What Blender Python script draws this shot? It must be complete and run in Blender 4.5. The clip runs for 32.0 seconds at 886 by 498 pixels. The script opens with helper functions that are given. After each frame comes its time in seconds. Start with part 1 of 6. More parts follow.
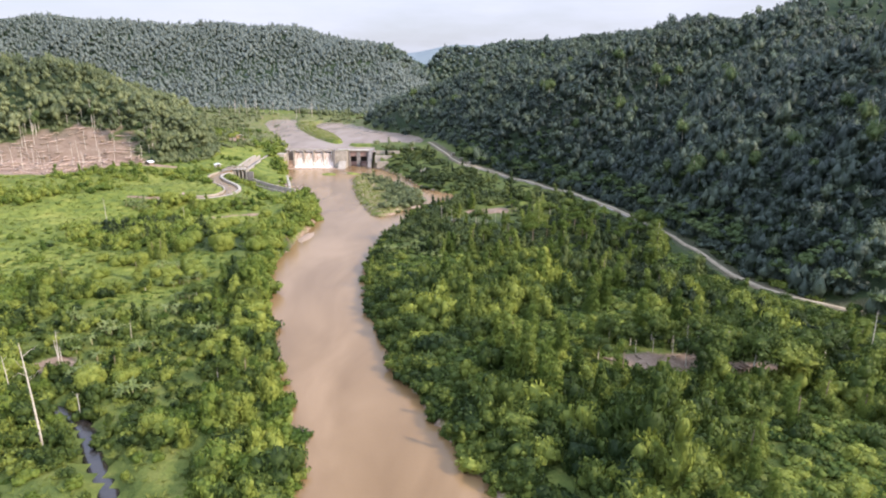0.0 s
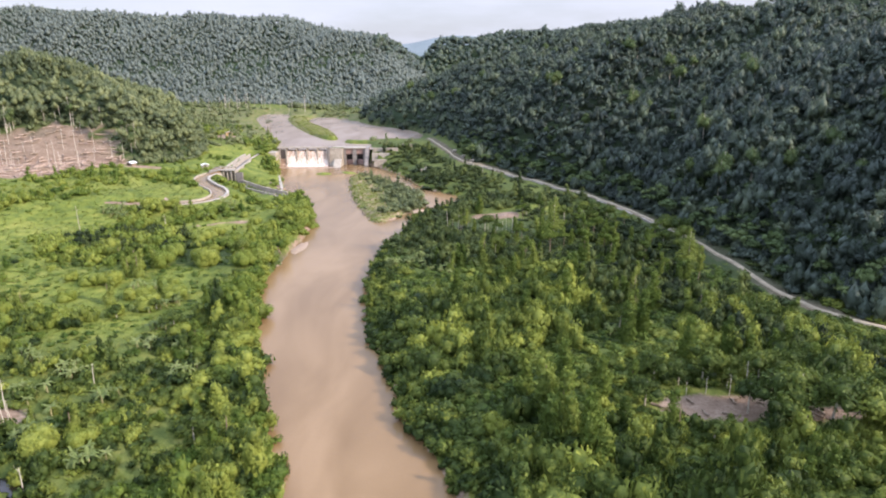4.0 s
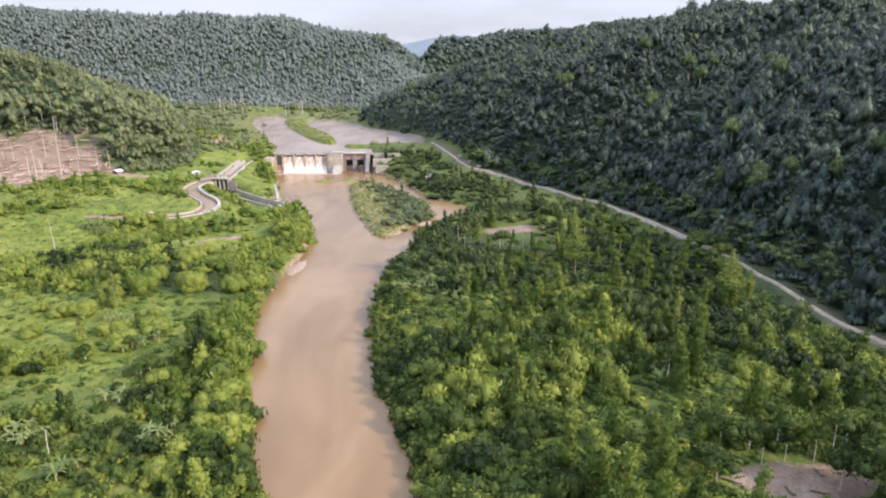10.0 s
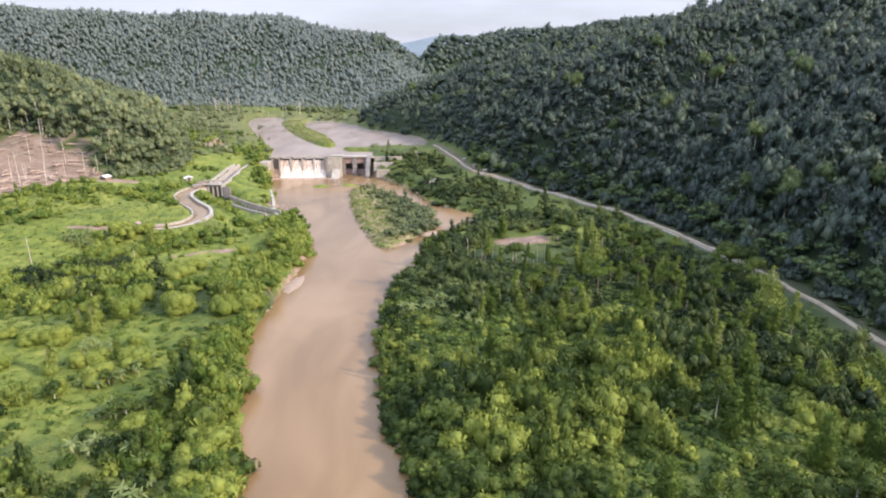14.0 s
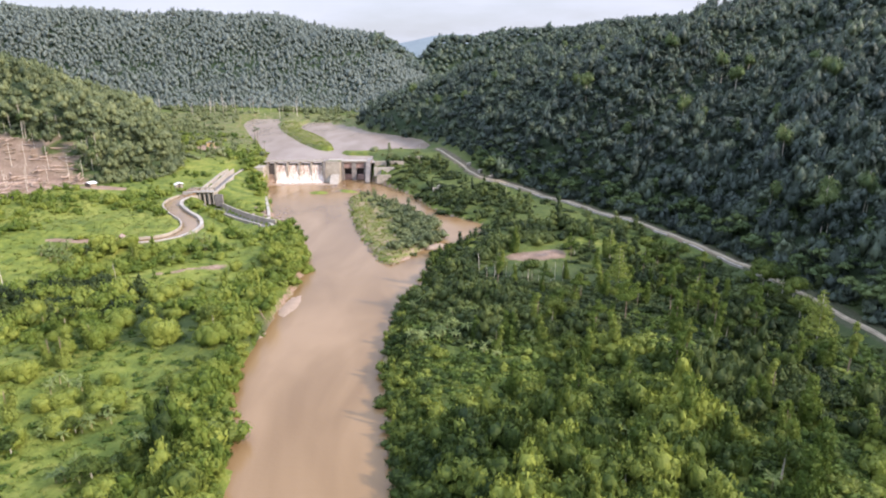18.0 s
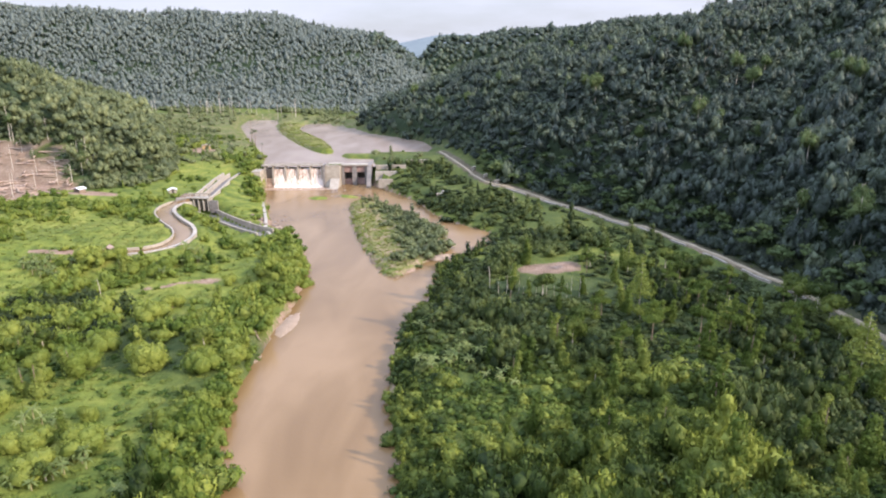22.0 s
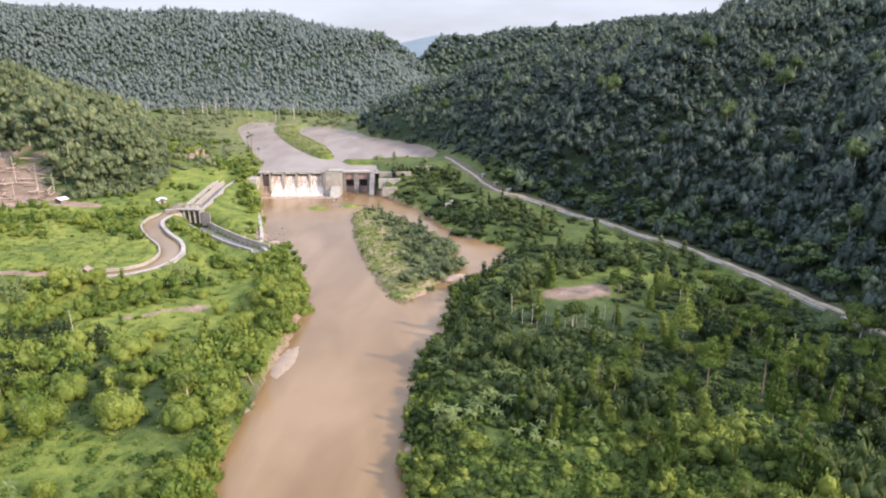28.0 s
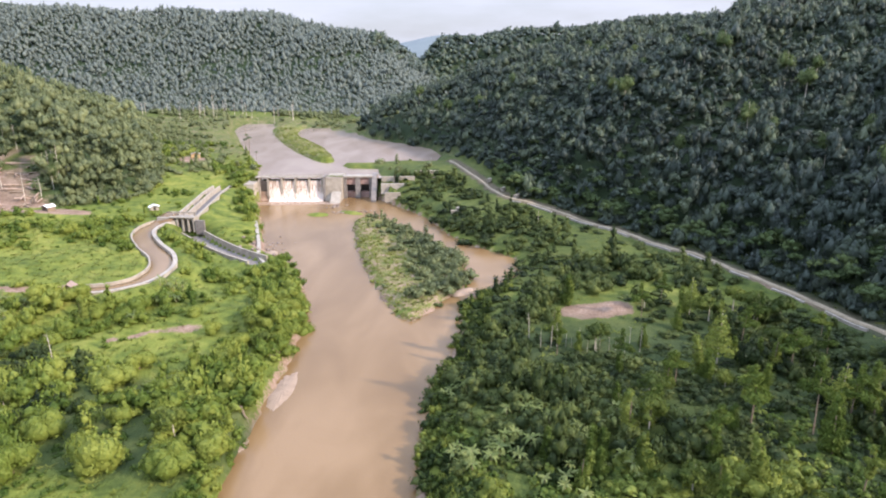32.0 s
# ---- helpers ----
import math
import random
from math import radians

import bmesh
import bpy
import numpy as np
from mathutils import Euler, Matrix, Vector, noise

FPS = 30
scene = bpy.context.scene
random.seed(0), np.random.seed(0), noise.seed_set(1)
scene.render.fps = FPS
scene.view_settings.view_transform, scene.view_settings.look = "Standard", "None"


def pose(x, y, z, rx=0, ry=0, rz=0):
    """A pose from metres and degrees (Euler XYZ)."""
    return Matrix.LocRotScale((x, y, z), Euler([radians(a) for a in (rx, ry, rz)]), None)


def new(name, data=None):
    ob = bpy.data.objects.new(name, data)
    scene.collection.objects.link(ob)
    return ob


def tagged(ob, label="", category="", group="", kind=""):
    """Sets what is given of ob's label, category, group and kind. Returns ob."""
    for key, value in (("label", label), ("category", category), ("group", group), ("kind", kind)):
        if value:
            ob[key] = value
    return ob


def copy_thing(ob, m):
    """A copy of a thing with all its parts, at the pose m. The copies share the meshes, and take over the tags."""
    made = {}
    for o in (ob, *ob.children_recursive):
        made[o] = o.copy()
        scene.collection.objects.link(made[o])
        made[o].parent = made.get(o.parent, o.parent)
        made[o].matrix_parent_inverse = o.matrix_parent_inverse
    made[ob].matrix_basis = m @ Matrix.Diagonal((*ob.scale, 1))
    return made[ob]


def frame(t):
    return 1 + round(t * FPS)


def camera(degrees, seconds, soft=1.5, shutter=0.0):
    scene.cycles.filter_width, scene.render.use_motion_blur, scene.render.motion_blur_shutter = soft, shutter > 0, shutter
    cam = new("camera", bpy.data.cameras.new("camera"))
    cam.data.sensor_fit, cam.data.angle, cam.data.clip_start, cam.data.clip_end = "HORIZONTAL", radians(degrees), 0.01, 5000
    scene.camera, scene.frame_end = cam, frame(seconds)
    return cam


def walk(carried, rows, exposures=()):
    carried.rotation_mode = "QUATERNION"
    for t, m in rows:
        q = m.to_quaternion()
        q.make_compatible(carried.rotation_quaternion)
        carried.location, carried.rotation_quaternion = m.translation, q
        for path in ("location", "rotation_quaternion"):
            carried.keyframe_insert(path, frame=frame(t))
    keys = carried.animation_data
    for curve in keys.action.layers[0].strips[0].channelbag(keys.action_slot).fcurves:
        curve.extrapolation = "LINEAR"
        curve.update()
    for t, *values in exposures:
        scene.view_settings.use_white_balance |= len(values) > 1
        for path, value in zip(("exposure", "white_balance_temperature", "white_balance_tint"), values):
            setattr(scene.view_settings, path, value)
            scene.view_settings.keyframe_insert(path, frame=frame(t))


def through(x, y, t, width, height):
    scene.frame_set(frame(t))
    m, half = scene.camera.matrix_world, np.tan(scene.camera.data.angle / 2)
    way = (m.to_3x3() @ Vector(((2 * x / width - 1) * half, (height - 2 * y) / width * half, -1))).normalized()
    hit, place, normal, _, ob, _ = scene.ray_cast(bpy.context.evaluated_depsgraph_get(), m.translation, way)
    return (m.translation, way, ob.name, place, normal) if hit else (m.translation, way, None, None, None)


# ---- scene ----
cam = camera(71.1, 32.0, soft=2.0)
METRES, EYE, TILT, LEAN, TURN = 148.3, 76.0, 0.0, 0.0, 0.0
ROWS = [
    (0.0, 0.0, 0.0, 0.0, 0.07, -16.0, -0.26),
    (0.5, -0.0119, 0.0649, 0.002, -0.31, -16.59, -0.05),
    (1.0, -0.0172, 0.0923, 0.0026, -0.36, -16.67, -0.01),
    (1.5, -0.0192, 0.1033, 0.0031, -0.38, -16.7, 0.02),
    (2.0, -0.0229, 0.1221, 0.0036, -0.42, -16.72, 0.03),
    (2.5, -0.0255, 0.1361, 0.0041, -0.44, -16.74, 0.04),
    (3.0, -0.0278, 0.1473, 0.0044, -0.46, -16.75, 0.05),
    (3.5, -0.0309, 0.163, 0.0048, -0.48, -16.75, 0.06),
    (5.5, -0.0408, 0.214, 0.0066, -0.55, -16.78, 0.11),
    (6.0, -0.0429, 0.225, 0.0068, -0.57, -16.78, 0.12),
    (6.5, -0.0451, 0.2359, 0.0069, -0.59, -16.78, 0.13),
    (7.0, -0.0478, 0.2496, 0.0071, -0.6, -16.77, 0.15),
    (7.5, -0.052, 0.2715, 0.0075, -0.63, -16.78, 0.16),
    (8.0, -0.0544, 0.2832, 0.0077, -0.65, -16.77, 0.17),
    (8.5, -0.0565, 0.2942, 0.0077, -0.67, -16.76, 0.18),
    (9.0, -0.0605, 0.3142, 0.008, -0.69, -16.76, 0.19),
    (9.5, -0.0651, 0.3359, 0.0083, -0.71, -16.76, 0.2),
    (10.0, -0.0679, 0.3496, 0.0084, -0.73, -16.76, 0.21),
    (10.5, -0.0706, 0.3634, 0.0083, -0.75, -16.76, 0.23),
    (11.0, -0.0751, 0.385, 0.0082, -0.78, -16.77, 0.25),
    (11.5, -0.0791, 0.4061, 0.0085, -0.82, -16.78, 0.26),
    (12.0, -0.0812, 0.417, 0.0085, -0.84, -16.79, 0.28),
    (12.5, -0.0833, 0.428, 0.0085, -0.86, -16.79, 0.28),
    (13.0, -0.0866, 0.4452, 0.0086, -0.88, -16.78, 0.29),
    (13.5, -0.09, 0.4626, 0.0086, -0.91, -16.8, 0.3),
    (15.5, -0.1031, 0.5354, 0.0093, -1.01, -16.83, 0.3),
    (16.0, -0.1079, 0.5591, 0.0099, -1.08, -16.84, 0.3),
    (16.5, -0.1107, 0.5727, 0.0099, -1.1, -16.83, 0.28),
    (17.0, -0.1146, 0.593, 0.0103, -1.13, -16.84, 0.28),
    (17.5, -0.1167, 0.6037, 0.0104, -1.15, -16.84, 0.26),
    (18.0, -0.1187, 0.6149, 0.0106, -1.16, -16.83, 0.23),
    (18.5, -0.1213, 0.6277, 0.0107, -1.17, -16.83, 0.21),
    (19.0, -0.1243, 0.6432, 0.0105, -1.18, -16.82, 0.19),
    (19.5, -0.1265, 0.6542, 0.0111, -1.19, -16.83, 0.19),
    (20.0, -0.1293, 0.6687, 0.0111, -1.2, -16.83, 0.19),
    (20.5, -0.1321, 0.6812, 0.0111, -1.23, -16.83, 0.17),
    (21.0, -0.1338, 0.6923, 0.0115, -1.23, -16.84, 0.18),
    (21.5, -0.136, 0.7032, 0.0116, -1.25, -16.83, 0.18),
    (22.0, -0.1386, 0.7161, 0.0118, -1.27, -16.83, 0.19),
    (22.5, -0.1434, 0.7417, 0.0121, -1.29, -16.83, 0.2),
    (23.0, -0.1467, 0.758, 0.0123, -1.3, -16.84, 0.21),
    (23.5, -0.1489, 0.769, 0.0123, -1.31, -16.82, 0.21),
    (24.0, -0.1515, 0.7826, 0.0125, -1.31, -16.82, 0.21),
    (24.5, -0.1542, 0.7953, 0.0128, -1.31, -16.82, 0.21),
    (25.0, -0.1564, 0.8062, 0.0129, -1.32, -16.83, 0.2),
    (25.5, -0.1588, 0.8181, 0.013, -1.33, -16.82, 0.2),
    (27.5, -0.169, 0.8683, 0.0137, -1.38, -16.8, 0.14),
    (28.0, -0.1711, 0.8793, 0.0139, -1.39, -16.81, 0.15),
    (28.5, -0.1733, 0.8903, 0.0139, -1.41, -16.8, 0.16),
    (29.0, -0.1755, 0.9012, 0.014, -1.42, -16.8, 0.16),
    (29.5, -0.1787, 0.9177, 0.014, -1.42, -16.8, 0.16),
    (30.0, -0.1812, 0.9304, 0.0142, -1.44, -16.8, 0.17),
    (30.5, -0.1833, 0.9413, 0.0141, -1.45, -16.81, 0.16),
    (31.0, -0.1856, 0.9531, 0.0141, -1.46, -16.8, 0.16),
    (31.5, -0.1889, 0.9704, 0.0144, -1.46, -16.79, 0.16),
    (32.0, -0.1912, 0.9813, 0.0145, -1.47, -16.79, 0.14),
]
walk(cam, [(t, pose(0, 0, EYE, TILT, LEAN, TURN) @ pose(METRES * x, METRES * y, METRES * z, 90 + pitch, roll, yaw)) for t, x, y, z, yaw, pitch, roll in ROWS],
     exposures=[(0.0, 0.49, 6320, 21), (32.0, 0.49, 6320, 21)])

# ---- world and light ----
SUN_ELEV, SUN_AZ = 28.0, 114.0          # degrees; azimuth clockwise from +y
world = bpy.data.worlds.new("sky")
scene.world = world
world.use_nodes = True
wn, wl = world.node_tree.nodes, world.node_tree.links
wn.clear()


def wnode(kind, **values):
    n = wn.new(kind)
    for k, v in values.items():
        n.inputs[k].default_value = v
    return n


sky = wn.new("ShaderNodeTexSky")
sky.sky_type, sky.sun_disc = "NISHITA", False
sky.sun_elevation, sky.sun_rotation = radians(SUN_ELEV), radians(SUN_AZ)
sky.air_density, sky.dust_density = 1.0, 3.0
geo = wn.new("ShaderNodeTexCoord")
stretch = wn.new("ShaderNodeMapping")
stretch.inputs["Scale"].default_value = (1.0, 1.0, 4.5)
cloud = wnode("ShaderNodeTexNoise", Scale=2.6, Detail=6.0, Roughness=0.6)
cover = wn.new("ShaderNodeValToRGB")
cover.color_ramp.elements[0].position, cover.color_ramp.elements[1].position = 0.36, 0.62
cover.color_ramp.elements[0].color = (0.6, 0.6, 0.6, 1)
mixed = wn.new("ShaderNodeMix")
mixed.data_type = "RGBA"
split = wn.new("ShaderNodeSeparateXYZ")
rise = wn.new("ShaderNodeMapRange")
rise.inputs["From Min"].default_value, rise.inputs["From Max"].default_value = 0.08, 0.8
rise.inputs["To Min"].default_value, rise.inputs["To Max"].default_value = 1.0, 2.4
tone = wn.new("ShaderNodeVectorMath")
tone.operation = "SCALE"
veil = wn.new("ShaderNodeValToRGB")                     # grey cloud low down, thin blue-white veil overhead
veil.color_ramp.elements[0].position, veil.color_ramp.elements[0].color = 0.1, (0.68, 0.745, 0.82, 1)
veil.color_ramp.elements[1].position, veil.color_ramp.elements[1].color = 0.5, (0.7, 0.85, 1.1, 1)
bright = wn.new("ShaderNodeVectorMath")
bright.operation = "SCALE"
bright.inputs["Scale"].default_value = 6.1
wl.new(geo.outputs["Generated"], split.inputs[0])
wl.new(split.outputs["Z"], rise.inputs["Value"])
wl.new(split.outputs["Z"], veil.inputs["Fac"])
wl.new(veil.outputs["Color"], bright.inputs[0])
wl.new(bright.outputs["Vector"], tone.inputs[0])
wl.new(rise.outputs["Result"], tone.inputs["Scale"])
wl.new(tone.outputs["Vector"], mixed.inputs["B"])
back = wnode("ShaderNodeBackground", Strength=0.145)
out = wn.new("ShaderNodeOutputWorld")
wl.new(geo.outputs["Generated"], stretch.inputs["Vector"])
wl.new(stretch.outputs["Vector"], cloud.inputs["Vector"])
wl.new(cloud.outputs["Fac"], cover.inputs["Fac"])
wl.new(cover.outputs["Color"], mixed.inputs["Factor"])
wl.new(sky.outputs["Color"], mixed.inputs["A"])
wl.new(mixed.outputs["Result"], back.inputs["Color"])
wl.new(back.outputs["Background"], out.inputs["Surface"])

sun_data = bpy.data.lights.new("sun", "SUN")
sun_data.energy, sun_data.angle, sun_data.color = 5.0, radians(3.0), (1.0, 0.89, 0.75)
sun = new("sun", sun_data)
sun.matrix_world = pose(0, 0, 300, 90 - SUN_ELEV, 0, 180 - SUN_AZ)

# ---- materials ----


def material(name):
    m = bpy.data.materials.new(name)
    m.use_nodes = True
    n, l = m.node_tree.nodes, m.node_tree.links
    return m, n, l, n["Principled BSDF"]


def put(nodes, kind, **values):
    n = nodes.new(kind)
    for k, v in values.items():
        n.inputs[k].default_value = v
    return n


def ramp(nodes, *stops):
    r = nodes.new("ShaderNodeValToRGB")
    e = r.color_ramp.elements
    while len(e) < len(stops):
        e.new(0.5)
    for el, (p, c) in zip(e, stops):
        el.position, el.color = p, (*c, 1)
    return r


def foliage(name, dark, mid, light, through=0.25, patch=0.02, grain=1.3, gloss=0.14):
    """Leaves: colour by plant, by leaf and by patches of the stand."""
    m, n, l, p = material(name)
    att = n.new("ShaderNodeAttribute")
    att.attribute_name = "tint"
    info, geom, co = n.new("ShaderNodeObjectInfo"), n.new("ShaderNodeNewGeometry"), n.new("ShaderNodeTexCoord")
    big = put(n, "ShaderNodeTexNoise", Scale=patch, Detail=3.0)
    l.new(geom.outputs["Position"], big.inputs["Vector"])
    total = None
    for sock, w in ((att.outputs["Fac"], 0.7), (info.outputs["Random"], 0.24), (geom.outputs["Random Per Island"], 0.16), (big.outputs["Fac"], 0.85)):
        mul = n.new("ShaderNodeMath")
        mul.operation = "MULTIPLY_ADD"
        mul.inputs[1].default_value = w
        mul.inputs[2].default_value = -0.46 if total is None else 0
        l.new(sock, mul.inputs[0])
        if total is not None:
            l.new(total, mul.inputs[2])
        total = mul.outputs[0]
    leafy = put(n, "ShaderNodeTexNoise", Scale=grain, Detail=4.0, Roughness=0.7)
    l.new(geom.outputs["Position"], leafy.inputs["Vector"])
    # low grain also darkens: shade of leaf gaps painted into the colour
    add = n.new("ShaderNodeMath")
    add.operation = "MULTIPLY_ADD"
    add.inputs[1].default_value = 0.7
    l.new(leafy.outputs["Fac"], add.inputs[0])
    sub = n.new("ShaderNodeMath")
    sub.operation = "SUBTRACT"
    sub.inputs[1].default_value = 0.35
    l.new(total, sub.inputs[0]), l.new(sub.outputs[0], add.inputs[2])
    r = ramp(n, (0.12, dark), (0.5, mid), (0.9, light))
    l.new(add.outputs[0], r.inputs["Fac"])
    relief = put(n, "ShaderNodeBump", Strength=0.7, Distance=0.5 / grain)
    l.new(leafy.outputs["Fac"], relief.inputs["Height"])
    l.new(relief.outputs["Normal"], p.inputs["Normal"])
    l.new(r.outputs["Color"], p.inputs["Base Color"])
    p.inputs["Roughness"].default_value = 0.52
    p.inputs["Specular IOR Level"].default_value = gloss
    tr = n.new("ShaderNodeBsdfTranslucent")
    l.new(r.outputs["Color"], tr.inputs["Color"])
    mix = put(n, "ShaderNodeMixShader", Fac=through)
    l.new(p.outputs[0], mix.inputs[1])
    l.new(tr.outputs[0], mix.inputs[2])
    l.new(mix.outputs[0], n["Material Output"].inputs["Surface"])
    return m


def rough(name, stops, scale=1.0, rough_v=0.85, bump=0.3, fine=6.0, metal=0.0):
    """A weathered solid: two scales of noise in the colour, and fine relief."""
    m, n, l, p = material(name)
    geom = n.new("ShaderNodeNewGeometry")
    a = put(n, "ShaderNodeTexNoise", Scale=scale, Detail=5.0, Roughness=0.6)
    b = put(n, "ShaderNodeTexNoise", Scale=scale * fine, Detail=4.0, Roughness=0.65)
    for t in (a, b):
        l.new(geom.outputs["Position"], t.inputs["Vector"])
    mixf = put(n, "ShaderNodeMix", Factor=0.4)
    l.new(a.outputs["Fac"], mixf.inputs["A"])
    l.new(b.outputs["Fac"], mixf.inputs["B"])
    r = ramp(n, *stops)
    l.new(mixf.outputs["Result"], r.inputs["Fac"])
    l.new(r.outputs["Color"], p.inputs["Base Color"])
    bp = put(n, "ShaderNodeBump", Strength=bump, Distance=0.1)
    l.new(b.outputs["Fac"], bp.inputs["Height"])
    l.new(bp.outputs["Normal"], p.inputs["Normal"])
    p.inputs["Roughness"].default_value, p.inputs["Metallic"].default_value = rough_v, metal
    return m


def ground_material():
    m, n, l, p = material("ground")
    geom = n.new("ShaderNodeNewGeometry")
    def noisy(scale, detail=4.0):
        t = put(n, "ShaderNodeTexNoise", Scale=scale, Detail=detail, Roughness=0.62)
        l.new(geom.outputs["Position"], t.inputs["Vector"])
        return t.outputs["Fac"]
    big, mid, small = noisy(0.022, 3), noisy(0.2, 6), noisy(1.3, 5)
    mixf = put(n, "ShaderNodeMix", Factor=0.6)
    l.new(big, mixf.inputs["A"]), l.new(mid, mixf.inputs["B"])
    grass = ramp(n, (0.34, (0.04, 0.06, 0.013)), (0.43, (0.09, 0.122, 0.022)), (0.53, (0.145, 0.172, 0.03)), (0.64, (0.222, 0.222, 0.05)))
    l.new(mixf.outputs["Result"], grass.inputs["Fac"])
    mott = put(n, "ShaderNodeMix", Factor=0.32)
    mott.data_type, mott.blend_type = "RGBA", "OVERLAY"
    l.new(grass.outputs["Color"], mott.inputs["A"]), l.new(small, mott.inputs["B"])
    dirt = ramp(n, (0.3, (0.12, 0.077, 0.051)), (0.5, (0.23, 0.157, 0.109)), (0.72, (0.36, 0.272, 0.203)))
    mixd = put(n, "ShaderNodeMix", Factor=0.55)
    l.new(mid, mixd.inputs["A"]), l.new(small, mixd.inputs["B"])
    l.new(mixd.outputs["Result"], dirt.inputs["Fac"])
    att = n.new("ShaderNodeAttribute")
    att.attribute_name = "soil"
    edge = n.new("ShaderNodeMath")
    edge.operation = "MULTIPLY_ADD"
    l.new(mixd.outputs["Result"], edge.inputs[0])
    edge.inputs[1].default_value = 1.3
    l.new(att.outputs["Fac"], edge.inputs[2])
    cut = ramp(n, (0.98, (0, 0, 0)), (1.12, (1, 1, 1)))
    scaled = n.new("ShaderNodeMath")
    scaled.operation = "MULTIPLY"
    scaled.inputs[1].default_value = 0.85
    l.new(edge.outputs[0], scaled.inputs[0])
    cut.color_ramp.elements[0].position, cut.color_ramp.elements[1].position = 0.8, 0.95
    l.new(scaled.outputs[0], cut.inputs["Fac"])
    allc = n.new("ShaderNodeMix")
    allc.data_type = "RGBA"
    l.new(cut.outputs["Color"], allc.inputs["Factor"])
    l.new(mott.outputs["Result"], allc.inputs["A"]), l.new(dirt.outputs["Color"], allc.inputs["B"])
    # dark floor tone: leaf litter in woods, painted shade between bushes elsewhere
    litter_shade = ramp(n, (0.3, (0.016, 0.028, 0.013)), (0.6, (0.034, 0.054, 0.023)))
    l.new(mixd.outputs["Result"], litter_shade.inputs["Fac"])
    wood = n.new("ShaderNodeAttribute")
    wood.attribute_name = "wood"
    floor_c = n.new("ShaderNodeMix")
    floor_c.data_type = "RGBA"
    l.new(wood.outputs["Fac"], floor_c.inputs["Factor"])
    l.new(allc.outputs["Result"], floor_c.inputs["A"]), l.new(litter_shade.outputs["Color"], floor_c.inputs["B"])
    l.new(floor_c.outputs["Result"], p.inputs["Base Color"])
    bp = put(n, "ShaderNodeBump", Strength=0.9, Distance=0.5)
    l.new(small, bp.inputs["Height"]), l.new(bp.outputs["Normal"], p.inputs["Normal"])
    p.inputs["Roughness"].default_value = 0.9
    p.inputs["Specular IOR Level"].default_value = 0.15
    return m


def water_material(name, stops, ripple, gloss):
    m, n, l, p = material(name)
    geom = n.new("ShaderNodeNewGeometry")
    flow = n.new("ShaderNodeMapping")
    flow.inputs["Rotation"].default_value = (0, 0, radians(20))
    flow.inputs["Scale"].default_value = (0.055, 0.018, 0.05)
    l.new(geom.outputs["Position"], flow.inputs["Vector"])
    a = put(n, "ShaderNodeTexNoise", Scale=1.0, Detail=3.0, Distortion=0.6)
    l.new(flow.outputs["Vector"], a.inputs["Vector"])
    c = ramp(n, *zip((0.35, 0.5, 0.66), stops))
    l.new(a.outputs["Fac"], c.inputs["Fac"]), l.new(c.outputs["Color"], p.inputs["Base Color"])
    rip = put(n, "ShaderNodeTexNoise", Scale=0.9, Detail=5.0, Roughness=0.6)
    l.new(geom.outputs["Position"], rip.inputs["Vector"])
    bp = put(n, "ShaderNodeBump", Strength=ripple, Distance=0.14)
    l.new(rip.outputs["Fac"], bp.inputs["Height"]), l.new(bp.outputs["Normal"], p.inputs["Normal"])
    p.inputs["Roughness"].default_value = gloss
    p.inputs["IOR"].default_value = 1.33
    return m


MAT_GROUND = ground_material()
MAT_WATER = water_material("muddy_water", ((0.165, 0.099, 0.041), (0.2, 0.124, 0.055), (0.24, 0.153, 0.074)), 0.3, 0.22)
# paler base: the sky's reflection is partly put into the pool's colour
MAT_POOL = water_material("pool_water_sky_tint", ((0.235, 0.178, 0.133), (0.27, 0.208, 0.16), (0.305, 0.24, 0.19)), 0.3, 0.26)
# extra blue in these leaves stands in for haze on the slope
MAT_FOREST = foliage("forest_leaves", (0.032, 0.048, 0.038), (0.056, 0.08, 0.056), (0.115, 0.145, 0.08), 0.2, 0.03, 0.75, 0.3)
# haze put into the ridge's leaf colour: paler, bluer, less contrast
MAT_RIDGE = foliage("hazed_ridge_leaves", (0.116, 0.142, 0.118), (0.138, 0.166, 0.136), (0.162, 0.19, 0.152), 0.15, 0.02, 0.5, 0.3)
MAT_LEFTHILL = foliage("hill_leaves", (0.07, 0.092, 0.045), (0.13, 0.158, 0.066), (0.21, 0.235, 0.1), 0.3, 0.03, 0.9, 0.25)
# wide tone range paints lit crowns and dark gaps into the leaves
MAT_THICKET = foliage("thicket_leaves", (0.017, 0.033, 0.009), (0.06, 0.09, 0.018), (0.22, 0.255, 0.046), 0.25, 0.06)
MAT_VINE = foliage("creeper_leaves", (0.042, 0.072, 0.015), (0.098, 0.143, 0.026), (0.205, 0.245, 0.052), 0.28, 0.06)
MAT_EDGE = foliage("edge_leaves", (0.016, 0.028, 0.011), (0.04, 0.06, 0.018), (0.105, 0.132, 0.037), 0.2, 0.04, 1.0)
# bright green with sunlight on the bushes put into it
MAT_SHRUB = foliage("sunlit_shrub_leaves", (0.05, 0.09, 0.015), (0.128, 0.178, 0.03), (0.245, 0.28, 0.054), 0.34, 0.04)
MAT_GRASS = foliage("grass_blades", (0.084, 0.118, 0.019), (0.138, 0.172, 0.03), (0.21, 0.222, 0.05), 0.4, 0.03)
MAT_BANANA = foliage("banana_leaves", (0.075, 0.112, 0.028), (0.145, 0.185, 0.055), (0.26, 0.285, 0.105), 0.3, 0.05)
